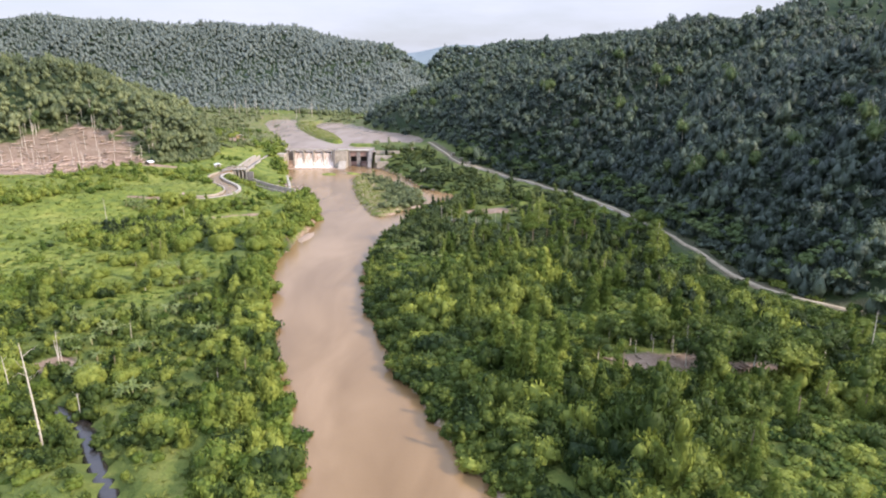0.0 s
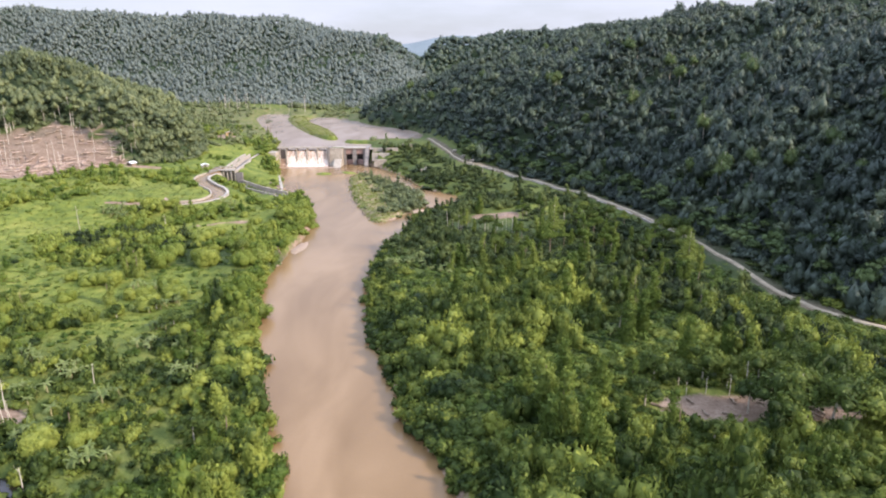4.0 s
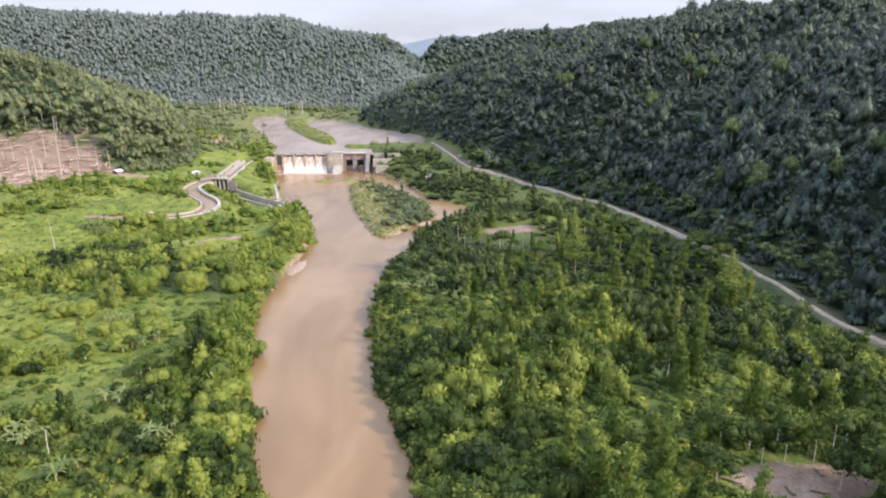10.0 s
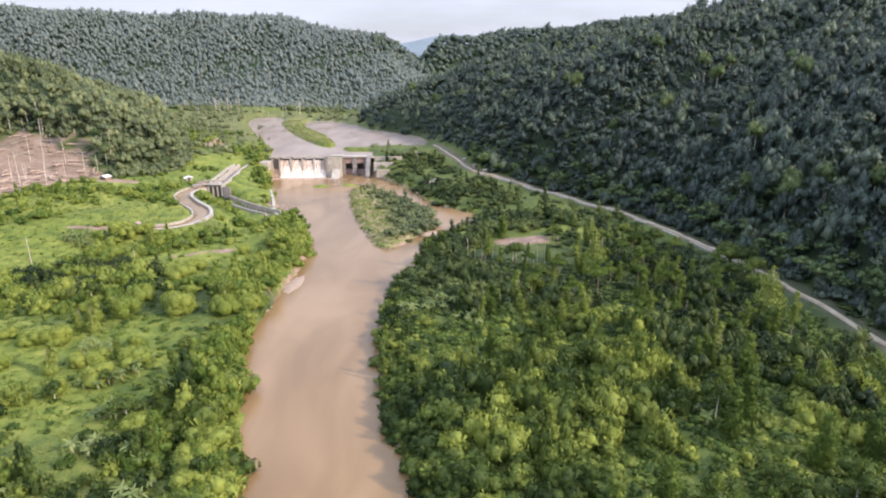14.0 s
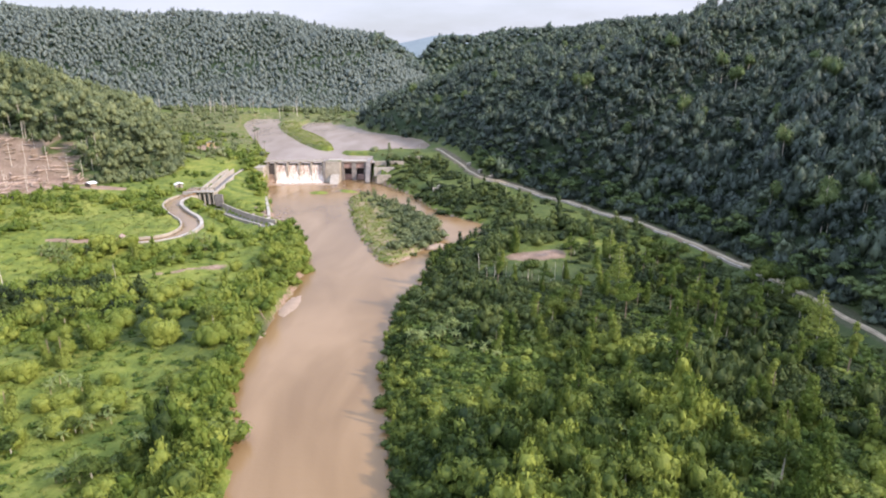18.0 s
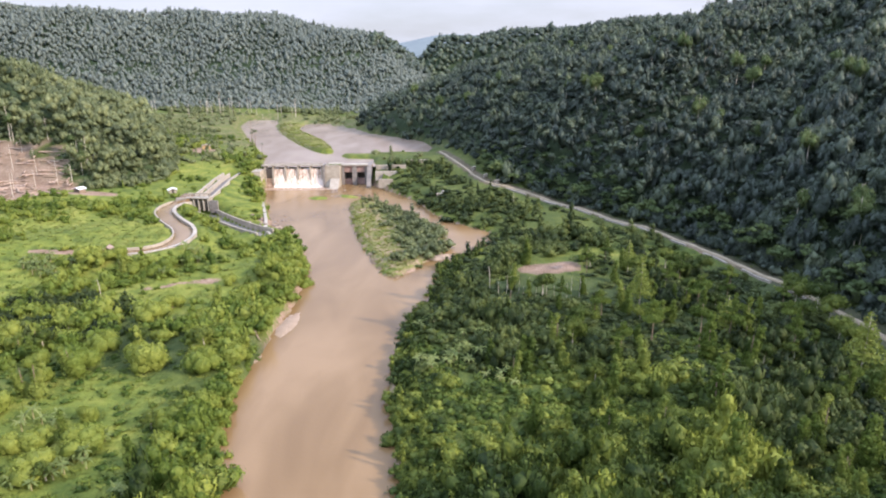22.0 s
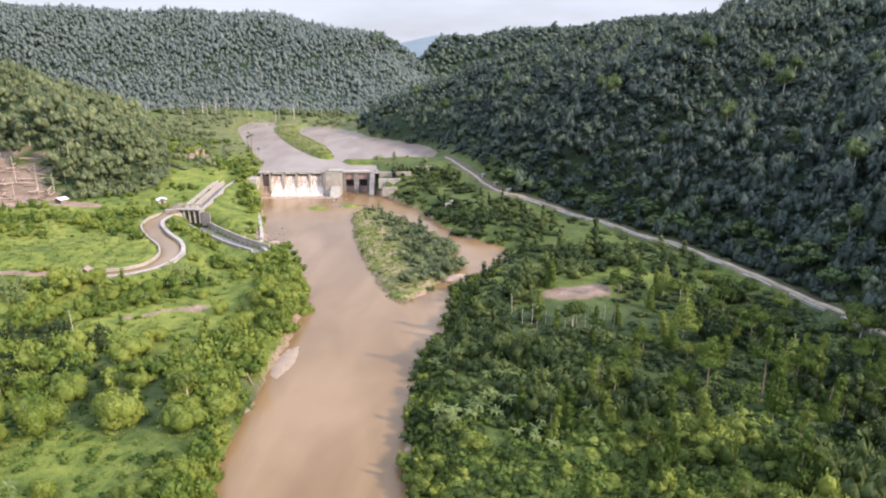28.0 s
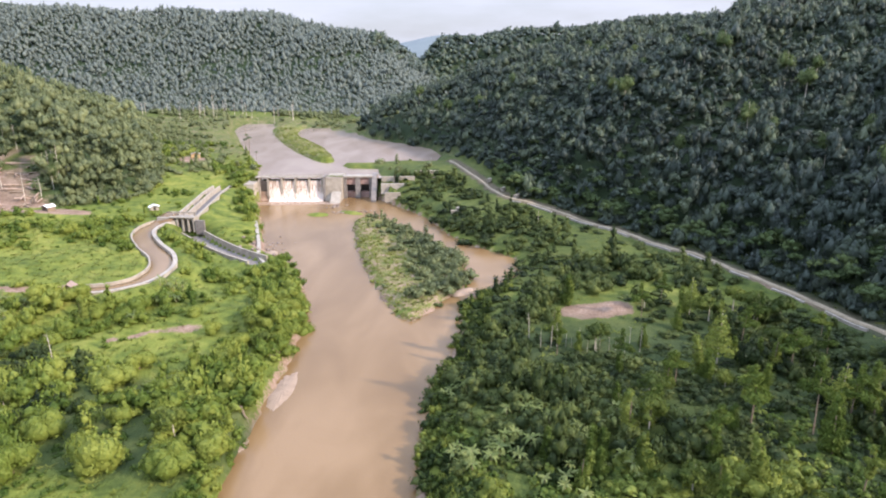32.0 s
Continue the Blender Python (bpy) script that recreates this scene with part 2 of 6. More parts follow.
# brightened so the leaf colour carries sunlight caught by the crowns
MAT_EMERGENT = foliage("sunlit_crown_leaves", (0.048, 0.078, 0.029), (0.09, 0.13, 0.046), (0.16, 0.203, 0.072), 0.28, 0.04)
MAT_WETWALL = rough("wet_concrete", ((0.3, (0.16, 0.1, 0.065)), (0.5, (0.27, 0.18, 0.12)), (0.7, (0.4, 0.31, 0.23))), 0.5)
MAT_PALE_CONCRETE = rough("pale_concrete", ((0.3, (0.2, 0.175, 0.135)), (0.5, (0.31, 0.275, 0.22)), (0.7, (0.44, 0.4, 0.33))), 0.4)
MAT_DARKWALL = rough("dark_wet_stone", ((0.3, (0.09, 0.08, 0.07)), (0.5, (0.17, 0.15, 0.13)), (0.7, (0.27, 0.24, 0.2))), 0.6)
MAT_REDWALL = rough("rust_stained_wall", ((0.3, (0.18, 0.11, 0.085)), (0.6, (0.33, 0.22, 0.18))), 0.5)
MAT_RUST = rough("rusty_sheet", ((0.3, (0.14, 0.08, 0.05)), (0.6, (0.3, 0.22, 0.17))), 1.0, 0.6)
MAT_WHITE = rough("white_sheet", ((0.3, (0.62, 0.62, 0.6)), (0.6, (0.8, 0.8, 0.78))), 0.8, 0.5)
MAT_OCHRE = rough("ochre_plaster", ((0.3, (0.42, 0.27, 0.11)), (0.6, (0.55, 0.38, 0.18))), 0.8)
MAT_STONE = rough("river_stone", ((0.3, (0.1, 0.075, 0.06)), (0.6, (0.22, 0.17, 0.13))), 1.2)
MAT_STEM = rough("banana_stem", ((0.3, (0.16, 0.14, 0.06)), (0.6, (0.28, 0.26, 0.12))), 3.0)
MAT_CREEK = rough("creek_water", ((0.3, (0.012, 0.011, 0.01)), (0.6, (0.03, 0.025, 0.02))), 0.6, 0.12, 0.3)


def white_water(name, low, high, ys):
    """Muddy water broken into white streaks."""
    m, n, l, p = material(name)
    geom = n.new("ShaderNodeNewGeometry")
    streak = n.new("ShaderNodeMapping")
    streak.inputs["Scale"].default_value = (0.9, ys, 0.12)
    l.new(geom.outputs["Position"], streak.inputs["Vector"])
    a = put(n, "ShaderNodeTexNoise", Scale=1.0, Detail=6.0, Roughness=0.7)
    l.new(streak.outputs["Vector"], a.inputs["Vector"])
    c = ramp(n, (low, (0.26, 0.165, 0.1)), ((low + high) / 2, (0.6, 0.5, 0.4)), (high, (0.78, 0.73, 0.67)))
    l.new(a.outputs["Fac"], c.inputs["Fac"]), l.new(c.outputs["Color"], p.inputs["Base Color"])
    bp = put(n, "ShaderNodeBump", Strength=0.5, Distance=0.2)
    l.new(a.outputs["Fac"], bp.inputs["Height"]), l.new(bp.outputs["Normal"], p.inputs["Normal"])
    p.inputs["Roughness"].default_value = 0.45
    return m


MAT_FALL, MAT_SPRAY, MAT_FOAM = white_water("falling_water", 0.42, 0.7, 0.3), white_water("white_water", 0.3, 0.64, 0.5), white_water("foam_water", 0.5, 0.75, 0.25)
MAT_PALE_BARK = rough("pale_bark", ((0.3, (0.3, 0.26, 0.2)), (0.6, (0.52, 0.47, 0.38))), 1.5)
MAT_BARK = rough("brown_bark", ((0.3, (0.11, 0.08, 0.055)), (0.6, (0.24, 0.18, 0.12))), 1.5)
MAT_CONCRETE = rough("weathered_concrete", ((0.3, (0.17, 0.15, 0.11)), (0.5, (0.29, 0.25, 0.19)), (0.7, (0.42, 0.38, 0.3))), 0.35)
MAT_GRAVEL = rough("road_gravel", ((0.3, (0.16, 0.13, 0.08)), (0.5, (0.265, 0.217, 0.138)), (0.7, (0.38, 0.318, 0.21))), 0.4)
MAT_SAND = rough("sand", ((0.3, (0.2, 0.14, 0.09)), (0.6, (0.31, 0.23, 0.16))), 0.3)
# near-black: the shade inside gate openings and doorways is in this colour
MAT_DARK = rough("dark_opening_panel", ((0.3, (0.03, 0.025, 0.02)), (0.6, (0.07, 0.055, 0.045))), 1.0, 0.6)
# bluish grey takes the place of haze over the farthest hills
MAT_DISTANT = rough("hazy_distant_woods", ((0.3, (0.11, 0.145, 0.15)), (0.6, (0.14, 0.175, 0.18))), 0.01)
MAT_LOG = rough("charred_log", ((0.3, (0.12, 0.08, 0.06)), (0.5, (0.3, 0.22, 0.16)), (0.7, (0.46, 0.37, 0.29))), 0.8)

# ---- plan ----
LEFT_BANK = [(80, -400), (55, -150), (22, -40), (-5, 40), (-27, 98), (-35, 126), (-48, 160), (-58, 195), (-66, 224), (-68.5, 248), (-67.5, 267), (-67.5, 283), (-66.5, 303), (-70, 340),
             (-80, 376), (-95, 394), (-104, 420), (-112, 448), (-122, 480), (-127, 500), (-127, 512)]
RIGHT_BANK = [(-59, 512), (-50, 497), (-37, 475), (-26, 452), (-20, 430), (-12, 414), (-3, 401), (7, 390), (6, 371), (-4, 354), (-12, 345), (-17, 337), (-19, 317), (-23, 298),
              (-27, 286), (-30, 265), (-31, 243), (-28.5, 215), (-23.5, 190), (-13, 152), (-1.6, 123), (10, 98), (30, 55), (58, -20), (95, -140), (125, -400)]
ISLAND = [(-38, 327), (-51.6, 369), (-60, 406), (-66, 446), (-63, 462), (-49, 455), (-33, 429), (-19, 399), (-12, 370), (-14, 356), (-22, 345), (-29, 331)]
POOL = [(-128, 508), (-132, 531), (-143, 568), (-153, 598), (-175, 650), (-201, 724), (-222, 781), (-233, 848), (-223, 876), (-196, 848), (-178, 808), (-160, 800), (-145, 797), (-131, 799), (-114, 777),
        (-95, 750), (-79, 712), (-48, 676), (-27, 645), (-19, 606), (-24, 574), (-50, 573), (-74, 568), (-88, 564), (-80, 549), (-61, 546), (-60, 525), (-80, 525), (-83, 508)]
POOL_ISLET = [(-92.5, 577), (-98, 572), (-106, 580), (-115, 596), (-135, 638), (-159, 700), (-176, 752), (-190, 815), (-160, 815), (-152, 752), (-127, 686), (-110, 648), (-96, 599)]
ROAD = [(260, 60), (205, 125), (150, 168), (118, 188), (109, 210), (108, 241), (103, 277), (98, 318), (93, 338), (86, 357), (79, 377), (67, 402), (50, 432), (31, 458), (15, 473), (5, 500), (-6, 535), (-13, 562)]
FOOT = [(-400, 260), (-100, 210), (60, 168), (130, 152), (168, 138), (188, 126), (210, 118), (241, 117), (277, 112), (318, 107), (357, 96), (402, 78), (432, 61), (460, 44), (475, 27), (500, 17), (545, 5), (602, -14),
        (640, -26), (690, -62), (720, -84), (752, -90), (790, -100), (830, -70), (900, 0), (1100, 30), (1400, 40), (5000, 200)]
LEFT_HILL = [(-240, 640), (-212, 566), (-183, 500), (-190, 454), (-216, 446), (-300, 440), (-520, 395), (-1400, 380), (-1400, 900), (-430, 900), (-300, 760)]
CANAL = [(-143, 433), (-151, 420), (-150, 404), (-140, 386), (-129, 371), (-123.5, 357), (-124.5, 344), (-131, 337), (-140, 334.5)]
BASIN = [(-140.5, 428), (-144, 462), (-146.5, 485), (-147, 502)]
FLUSH = [(-136, 421), (-122, 404), (-108, 389), (-95, 378)]
CREEK = [(-125, 122), (-108, 127), (-95, 127), (-83, 123), (-75, 115), (-68, 105), (-62, 98), (-56, 90), (-40, 76), (-24, 66)]
WEIR_Y = 508.0
POOL_Z = 11.6


def curve(points, closed=False, step=6.0):
    """Catmull-Rom through the points."""
    p = np.array(points, float)
    n, outp = len(p), []
    for i in range(n if closed else n - 1):
        a, b, c, d = (p[(i + k) % n] if closed else p[min(max(i + k, 0), n - 1)] for k in (-1, 0, 1, 2))
        k = max(2, int(np.linalg.norm(c - b) / step))
        for t in np.arange(k) / k:
            outp.append(0.5 * (2 * b + (c - a) * t + (2 * a - 5 * b + 4 * c - d) * t * t + (3 * b - a - 3 * c + d) * t ** 3))
    if not closed:
        outp.append(p[-1])
    return np.array(outp)


def signed(poly, x, y):
    """Metres to the outline, negative inside."""
    q = np.roll(poly, -1, 0)
    best, inside = np.full(x.shape, 1e9), np.zeros(x.shape, bool)
    for (ax, ay), (bx, by) in zip(poly, q):
        dx, dy = bx - ax, by - ay
        t = np.clip(((x - ax) * dx + (y - ay) * dy) / (dx * dx + dy * dy + 1e-9), 0, 1)
        best = np.minimum(best, (x - ax - t * dx) ** 2 + (y - ay - t * dy) ** 2)
        if dy:
            inside ^= ((ay > y) != (by > y)) & (x < dx * (y - ay) / dy + ax)
    return np.sqrt(best) * np.where(inside, -1, 1)


def along(line, x, y):
    """Metres to an open line."""
    best = np.full(x.shape, 1e9)
    for (ax, ay), (bx, by) in zip(line[:-1], line[1:]):
        dx, dy = bx - ax, by - ay
        t = np.clip(((x - ax) * dx + (y - ay) * dy) / (dx * dx + dy * dy + 1e-9), 0, 1)
        best = np.minimum(best, (x - ax - t * dx) ** 2 + (y - ay - t * dy) ** 2)
    return np.sqrt(best)


def smooth(e0, e1, v):
    t = np.clip((v - e0) / (e1 - e0), 0, 1)
    return t * t * (3 - 2 * t)


def wob(x, y, scale, seed=0.0):
    """A cheap sum of waves, about -1 to 1."""
    a, b = x / scale + seed, y / scale - 1.7 * seed
    return (np.sin(a + 1.7 * np.sin(0.8 * b + seed)) + np.sin(1.31 * b + 1.3 * np.sin(0.9 * a)) + 0.6 * np.sin(2.3 * a - 1.9 * b + 2)) / 2.6


RIVER_C = np.vstack([curve(LEFT_BANK), [(-79, 512), (-79, 522), (-61, 522)], curve(RIGHT_BANK)])
ISLAND_C, POOL_C, ISLET_C = curve(ISLAND, True), np.array(POOL, float), curve(POOL_ISLET, True)
HILL_C = np.array(LEFT_HILL, float)
ROAD_C = curve(ROAD)
FOOT_A = np.array(FOOT, float)
RIVER_WALL = curve([(-112, 440), (-106, 420), (-101, 403), (-97, 387)], step=4)
CUTS = [(curve(CANAL), 3.4, 6.0, 8.75, 14), (curve(BASIN), 4.2, 7.0, 9.9, 9), (curve(FLUSH), 3.6, 1.2, 4.6, 6), (curve(CREEK), 1.6, 1.6, 3.4, 5)]


def wet(x, y):
    """Signed metres to the water's edge, river and pool: negative in the water."""
    r = np.maximum(signed(RIVER_C, x, y), -signed(ISLAND_C, x, y))
    p = np.maximum(signed(POOL_C, x, y), -signed(ISLET_C, x, y))
    return r + 0.7 * wob(x, y, 2.1) * (np.abs(r) < 30), p


def height(x, y, bare=False):
    x, y = np.asarray(x, float), np.asarray(y, float)
    r, p = wet(x, y)
    foot = np.interp(y, FOOT_A[:, 0], FOOT_A[:, 1])
    d = np.maximum(x - foot, 0)
    rel = 1 + 0.16 * wob(x, y, 55) + 0.07 * wob(x, y, 21, 3)
    top = 152 - 20 * smooth(700, 1000, y)
    right = top * (1 - np.exp(-d * (0.61 - 0.2 * smooth(560, 880, y)) / top)) * rel
    far_right = (97 * smooth(-95, 5, x - 0.05 * (y - 1300)) + 16 * smooth(40, 180, x) + 22 * smooth(200, 450, x)) * smooth(1080, 1330, y)
    right = right + 52 * np.exp(-((x - 238) / 46) ** 2 - ((y - 206) / 40) ** 2)      # unseen knoll added on the hillside to cast shade below the road
    hill = -signed(HILL_C, x, y)
    left = np.where(hill > 0, 96 * (1 - np.exp(-np.maximum(hill, 0) * 0.53 / 96)) * rel, 0)
    crest = np.interp(x, [-3000, -660, -388, -246, -127, -84, -41, 10, 60], [194, 145, 129, 117, 104, 86, 56, 16, 0])
    ridge = crest * smooth(925, 1160, y + 0.10 * (x + 200)) * (1 + 0.08 * wob(x, y, 60, 5))
    west = 60 * smooth(-330, -700, x) * (1 - smooth(250, 420, y))
    up = smooth(470, 545, y)
    base = 4.0 + 1.2 * wob(x, y, 17) * smooth(2, 14, r) + 0.5 * wob(x, y, 6.3, 2) + up * 10.2
    base += (1 - up) * 4.5 * smooth(-92, -150, x) * smooth(300, 350, y) + (1 - up) * 4 * smooth(430, 480, y) * smooth(-60, 10, x)
    base += 4 * smooth(-150, -230, x)
    land = base + np.maximum.reduce([right, far_right, left, ridge, west])
    gentle = np.where(x > np.interp(y, [-400, 98, 190, 243, 330, 390, 470, 512], [120, -8, -42, -50, -30, -8, -40, -50]), 11.0, 2.6) * 1.0
    shore = np.clip((r + 1.2) / (gentle + 1.2), 0, 1)
    shore = np.where(gentle > 5, 0.35 * smooth(-1.2, 1.0, r) + 0.65 * shore, shore * shore * (3 - 2 * shore))
    z = np.where(y < WEIR_Y + 16, -1.8 + (land + 1.8) * shore, land)
    pshore = smooth(-2.5, 5.0, p)
    z = np.where((y > WEIR_Y - 1) & (p < 5) & (r > 0), 9.6 + (np.minimum(land, 13.6 + np.maximum(p, 0) * 0.2) - 9.6) * pshore, z)
    for line, half, bed, bank, spread in CUTS:
        c = along(line, x, y)
        z = np.where(c < half + spread, np.where(c < half + 1.2, bed, bank + (z - bank) * smooth(half + 1.2, half + spread, c)), z)
    isl = signed(ISLAND_C, x, y)
    z = np.where(isl < 0, -1.0 + np.minimum(2.6, 0.35 * -isl + 1.1) + 0.3 * wob(x, y, 5), z)
    return z


def axis(lo, a, b, hi, step, grow=1.09):
    v, s = list(np.arange(a, b + 0.1, step)), step
    left, right = [a], [b]
    while left[-1] > lo:
        s *= grow
        left.append(left[-1] - s)
    s = step
    while right[-1] < hi:
        s *= grow
        right.append(right[-1] + s)
    return np.array(left[:0:-1] + v + right[1:])


def mesh_of(name, verts, faces, mat=None, tint=None, smooth_shade=False, mats=None, attr="tint"):
    """A mesh from arrays; faces all of one size, as an (n, k) array, or a list."""
    me = bpy.data.meshes.new(name)
    verts = np.asarray(verts, np.float32)
    if isinstance(faces, np.ndarray):
        k = faces.shape[1]
        me.vertices.add(len(verts)), me.loops.add(faces.size), me.polygons.add(len(faces))
        me.vertices.foreach_set("co", verts.ravel())
        me.loops.foreach_set("vertex_index", faces.astype(np.int32).ravel())
        me.polygons.foreach_set("loop_start", np.arange(len(faces), dtype=np.int32) * k)
        me.update(calc_edges=True)
    else:
        me.from_pydata([tuple(map(float, v)) for v in verts], [], faces)
    if tint is not None:
        me.attributes.new(attr, "FLOAT", "POINT").data.foreach_set("value", np.asarray(tint, np.float32))
    me.polygons.foreach_set("use_smooth", np.full(len(me.polygons), smooth_shade))
    if mat:
        me.materials.append(mat)
    return me


# ---- ground ----
gx = axis(-4300, -262, 190, 4300, 2.9, 1.13)
gy = axis(-1500, 85, 620, 4850, 2.9, 1.13)
GX, GY = np.meshgrid(gx, gy)
GZ = height(GX.ravel(), GY.ravel())
nx, ny = len(gx), len(gy)
idx = np.arange(nx * ny).reshape(ny, nx)
gfaces = np.stack([idx[:-1, :-1], idx[:-1, 1:], idx[1:, 1:], idx[1:, :-1]], -1).reshape(-1, 4)
X, Y = GX.ravel(), GY.ravel()


def blob(x, y, cx, cy, rx, ry, turn=0.0):
    c, s = math.cos(radians(turn)), math.sin(radians(turn))
    u, v = ((x - cx) * c + (y - cy) * s) / rx, (-(x - cx) * s + (y - cy) * c) / ry
    return 1 - np.sqrt(u * u + v * v)


BARE = [(-272, 434, 58, 52, 0, 0.8), (-206, 431, 24, 6, 8, 0.8), (23, 322, 13, 6, 0, 1), (57, 148, 15, 6.5, 0, 0.66), (80, 144, 12, 3.0, -5, 0.6), (-98, 143, 6, 4.5, 20, 0.7), (-101, 312, 9, 2.6, 8, 0.5), (-112, 308, 7, 1.0, 30, 1),
        (-160, 337.5, 15, 1.8, 0, 1), (-184, 566, 9, 11, 0, 1), (-97, 404, 7, 12, 20, 1)]


def bare_soil(x, y):
    s, ragged_edge = np.zeros(np.shape(x)), 0.16 * wob(x, y, 6, 4) + 0.1 * wob(x, y, 2.4, 1)
    for cx, cy, rx, ry, turn, bare in BARE:
        s = np.maximum(s, bare * smooth(-0.15, 0.25, blob(x, y, cx, cy, rx, ry, turn) + ragged_edge * (min(rx, ry) > 4)))
    return s


wr, wp = wet(X, Y)
soil = np.maximum(bare_soil(X, Y), np.where(X > np.interp(Y, [98, 190, 243, 330], [-8, -42, -50, -40]), 0.5, np.where(Y < 262, 0.3, 0.5)) * smooth(2.6, 0.4, np.minimum(wr, 99)))
soil = np.maximum(soil, 0.36 * smooth(0, -2, signed(ISLAND_C, X, Y)))
soil = np.maximum(soil, 0.32 * smooth(560, 600, Y) * smooth(930, 880, Y))
uphill = X > np.interp(Y, [r_[1] for r_ in ROAD], [r_[0] for r_ in ROAD])
soil = np.maximum(soil, 0.66 * np.where(uphill, smooth(8, 4, along(ROAD_C, X, Y)), smooth(4.5, 2, along(ROAD_C, X, Y))))
# litter under the woods
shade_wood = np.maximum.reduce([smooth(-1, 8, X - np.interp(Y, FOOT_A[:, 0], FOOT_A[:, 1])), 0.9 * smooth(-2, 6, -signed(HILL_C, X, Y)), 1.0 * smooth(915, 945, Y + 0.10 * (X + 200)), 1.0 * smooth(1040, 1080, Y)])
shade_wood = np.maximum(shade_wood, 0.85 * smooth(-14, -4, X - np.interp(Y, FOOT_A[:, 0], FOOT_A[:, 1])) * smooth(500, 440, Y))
# east bank: undergrowth litter, plus shade of trees painted on the ground
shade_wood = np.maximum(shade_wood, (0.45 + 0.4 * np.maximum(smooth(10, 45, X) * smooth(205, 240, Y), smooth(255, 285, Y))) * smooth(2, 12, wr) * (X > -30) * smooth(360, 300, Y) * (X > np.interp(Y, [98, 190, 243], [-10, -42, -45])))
# shade painted between the round bushes; darker ground along the west bank
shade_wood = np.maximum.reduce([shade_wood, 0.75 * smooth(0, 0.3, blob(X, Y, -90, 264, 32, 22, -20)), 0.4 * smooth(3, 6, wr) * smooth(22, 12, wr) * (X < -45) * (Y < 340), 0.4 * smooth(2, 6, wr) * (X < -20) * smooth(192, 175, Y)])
# darker ground tone upstream, on the flats and in the west meadow
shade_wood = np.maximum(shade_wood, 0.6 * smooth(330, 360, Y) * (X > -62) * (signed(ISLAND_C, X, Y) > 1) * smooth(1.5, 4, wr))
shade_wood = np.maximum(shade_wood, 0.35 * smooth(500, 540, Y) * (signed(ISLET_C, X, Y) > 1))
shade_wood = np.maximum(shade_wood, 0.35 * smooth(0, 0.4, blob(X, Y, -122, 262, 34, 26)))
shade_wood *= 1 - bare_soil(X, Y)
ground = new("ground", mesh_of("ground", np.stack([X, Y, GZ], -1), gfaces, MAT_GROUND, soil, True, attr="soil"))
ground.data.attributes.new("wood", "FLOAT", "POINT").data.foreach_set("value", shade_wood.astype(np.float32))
tagged(ground, "grassy valley floor and wooded slopes with bare earth patches", "ground", kind="structure")


def sheet(name, x0, y0, x1, y1, z, step, mat):
    xs, ys = np.linspace(x0, x1, int((x1 - x0) / step) + 1), np.linspace(y0, y1, int((y1 - y0) / step) + 1)
    a, b = np.meshgrid(xs, ys)
    i = np.arange(a.size).reshape(a.shape)
    f = np.stack([i[:-1, :-1], i[:-1, 1:], i[1:, 1:], i[1:, :-1]], -1).reshape(-1, 4)
    return new(name, mesh_of(name, np.stack([a.ravel(), b.ravel(), np.full(a.size, z)], -1), f, mat, None, True))


river = tagged(sheet("river_water", -135, -395, 130, WEIR_Y + 13, 0.0, 20, MAT_WATER), "muddy brown river water below the weir", "water", kind="structure")
pool = tagged(sheet("pool_water", -240, WEIR_Y + 6.1, -18, 890, POOL_Z, 20, MAT_POOL), "muddy brown water held above the weir", "water", kind="structure")


def strip(name, line, half, mat, lift=0.2):
    t = np.gradient(line, axis=0)
    t /= np.linalg.norm(t, axis=1)[:, None]
    nrm = np.stack([-t[:, 1], t[:, 0]], -1)
    rows = []
    for k in (-1.25, -1, -0.35, 0.35, 1, 1.25):
        q = line + nrm * half * k
        rows.append(np.column_stack([q, height(line[:, 0], line[:, 1]) + lift - (0.8 if abs(k) > 1.1 else 0.0)]))
    v = np.stack(rows, 1)
    i = np.arange(v.shape[0] * 6).reshape(-1, 6)
    f = np.stack([i[:-1, :-1], i[:-1, 1:], i[1:, 1:], i[1:, :-1]], -1).reshape(-1, 4)
    return new(name, mesh_of(name, v.reshape(-1, 3), f, mat, None, True))


road = tagged(strip("road", curve(ROAD, step=3.0), 0.82, MAT_GRAVEL, 0.5), "pale gravel track along the foot of the hill", "road", kind="structure")

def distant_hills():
    """Hills at the end of the valley, far off, their haze put into a pale colour."""
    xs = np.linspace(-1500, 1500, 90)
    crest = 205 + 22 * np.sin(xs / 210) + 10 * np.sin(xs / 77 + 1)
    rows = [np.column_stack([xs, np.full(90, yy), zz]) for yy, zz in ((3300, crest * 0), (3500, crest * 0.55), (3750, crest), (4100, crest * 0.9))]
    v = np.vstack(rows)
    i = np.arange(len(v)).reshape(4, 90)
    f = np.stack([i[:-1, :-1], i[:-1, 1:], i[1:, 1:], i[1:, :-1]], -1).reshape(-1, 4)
    return tagged(new("backdrop", mesh_of("backdrop", v, f, MAT_DISTANT, None, True)), "distant hills at the end of the valley, haze put into their colour", "hills", kind="structure")


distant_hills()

# ---- plants: shapes ----
rng = np.random.default_rng(7)
OCT = np.array([(1, 0, 0), (-1, 0, 0), (0, 1, 0), (0, -1, 0), (0, 0, 1), (0, 0, -1)], float)
OCT_F = [(0, 2, 4), (2, 1, 4), (1, 3, 4), (3, 0, 4), (2, 0, 5), (1, 2, 5), (3, 1, 5), (0, 3, 5)]


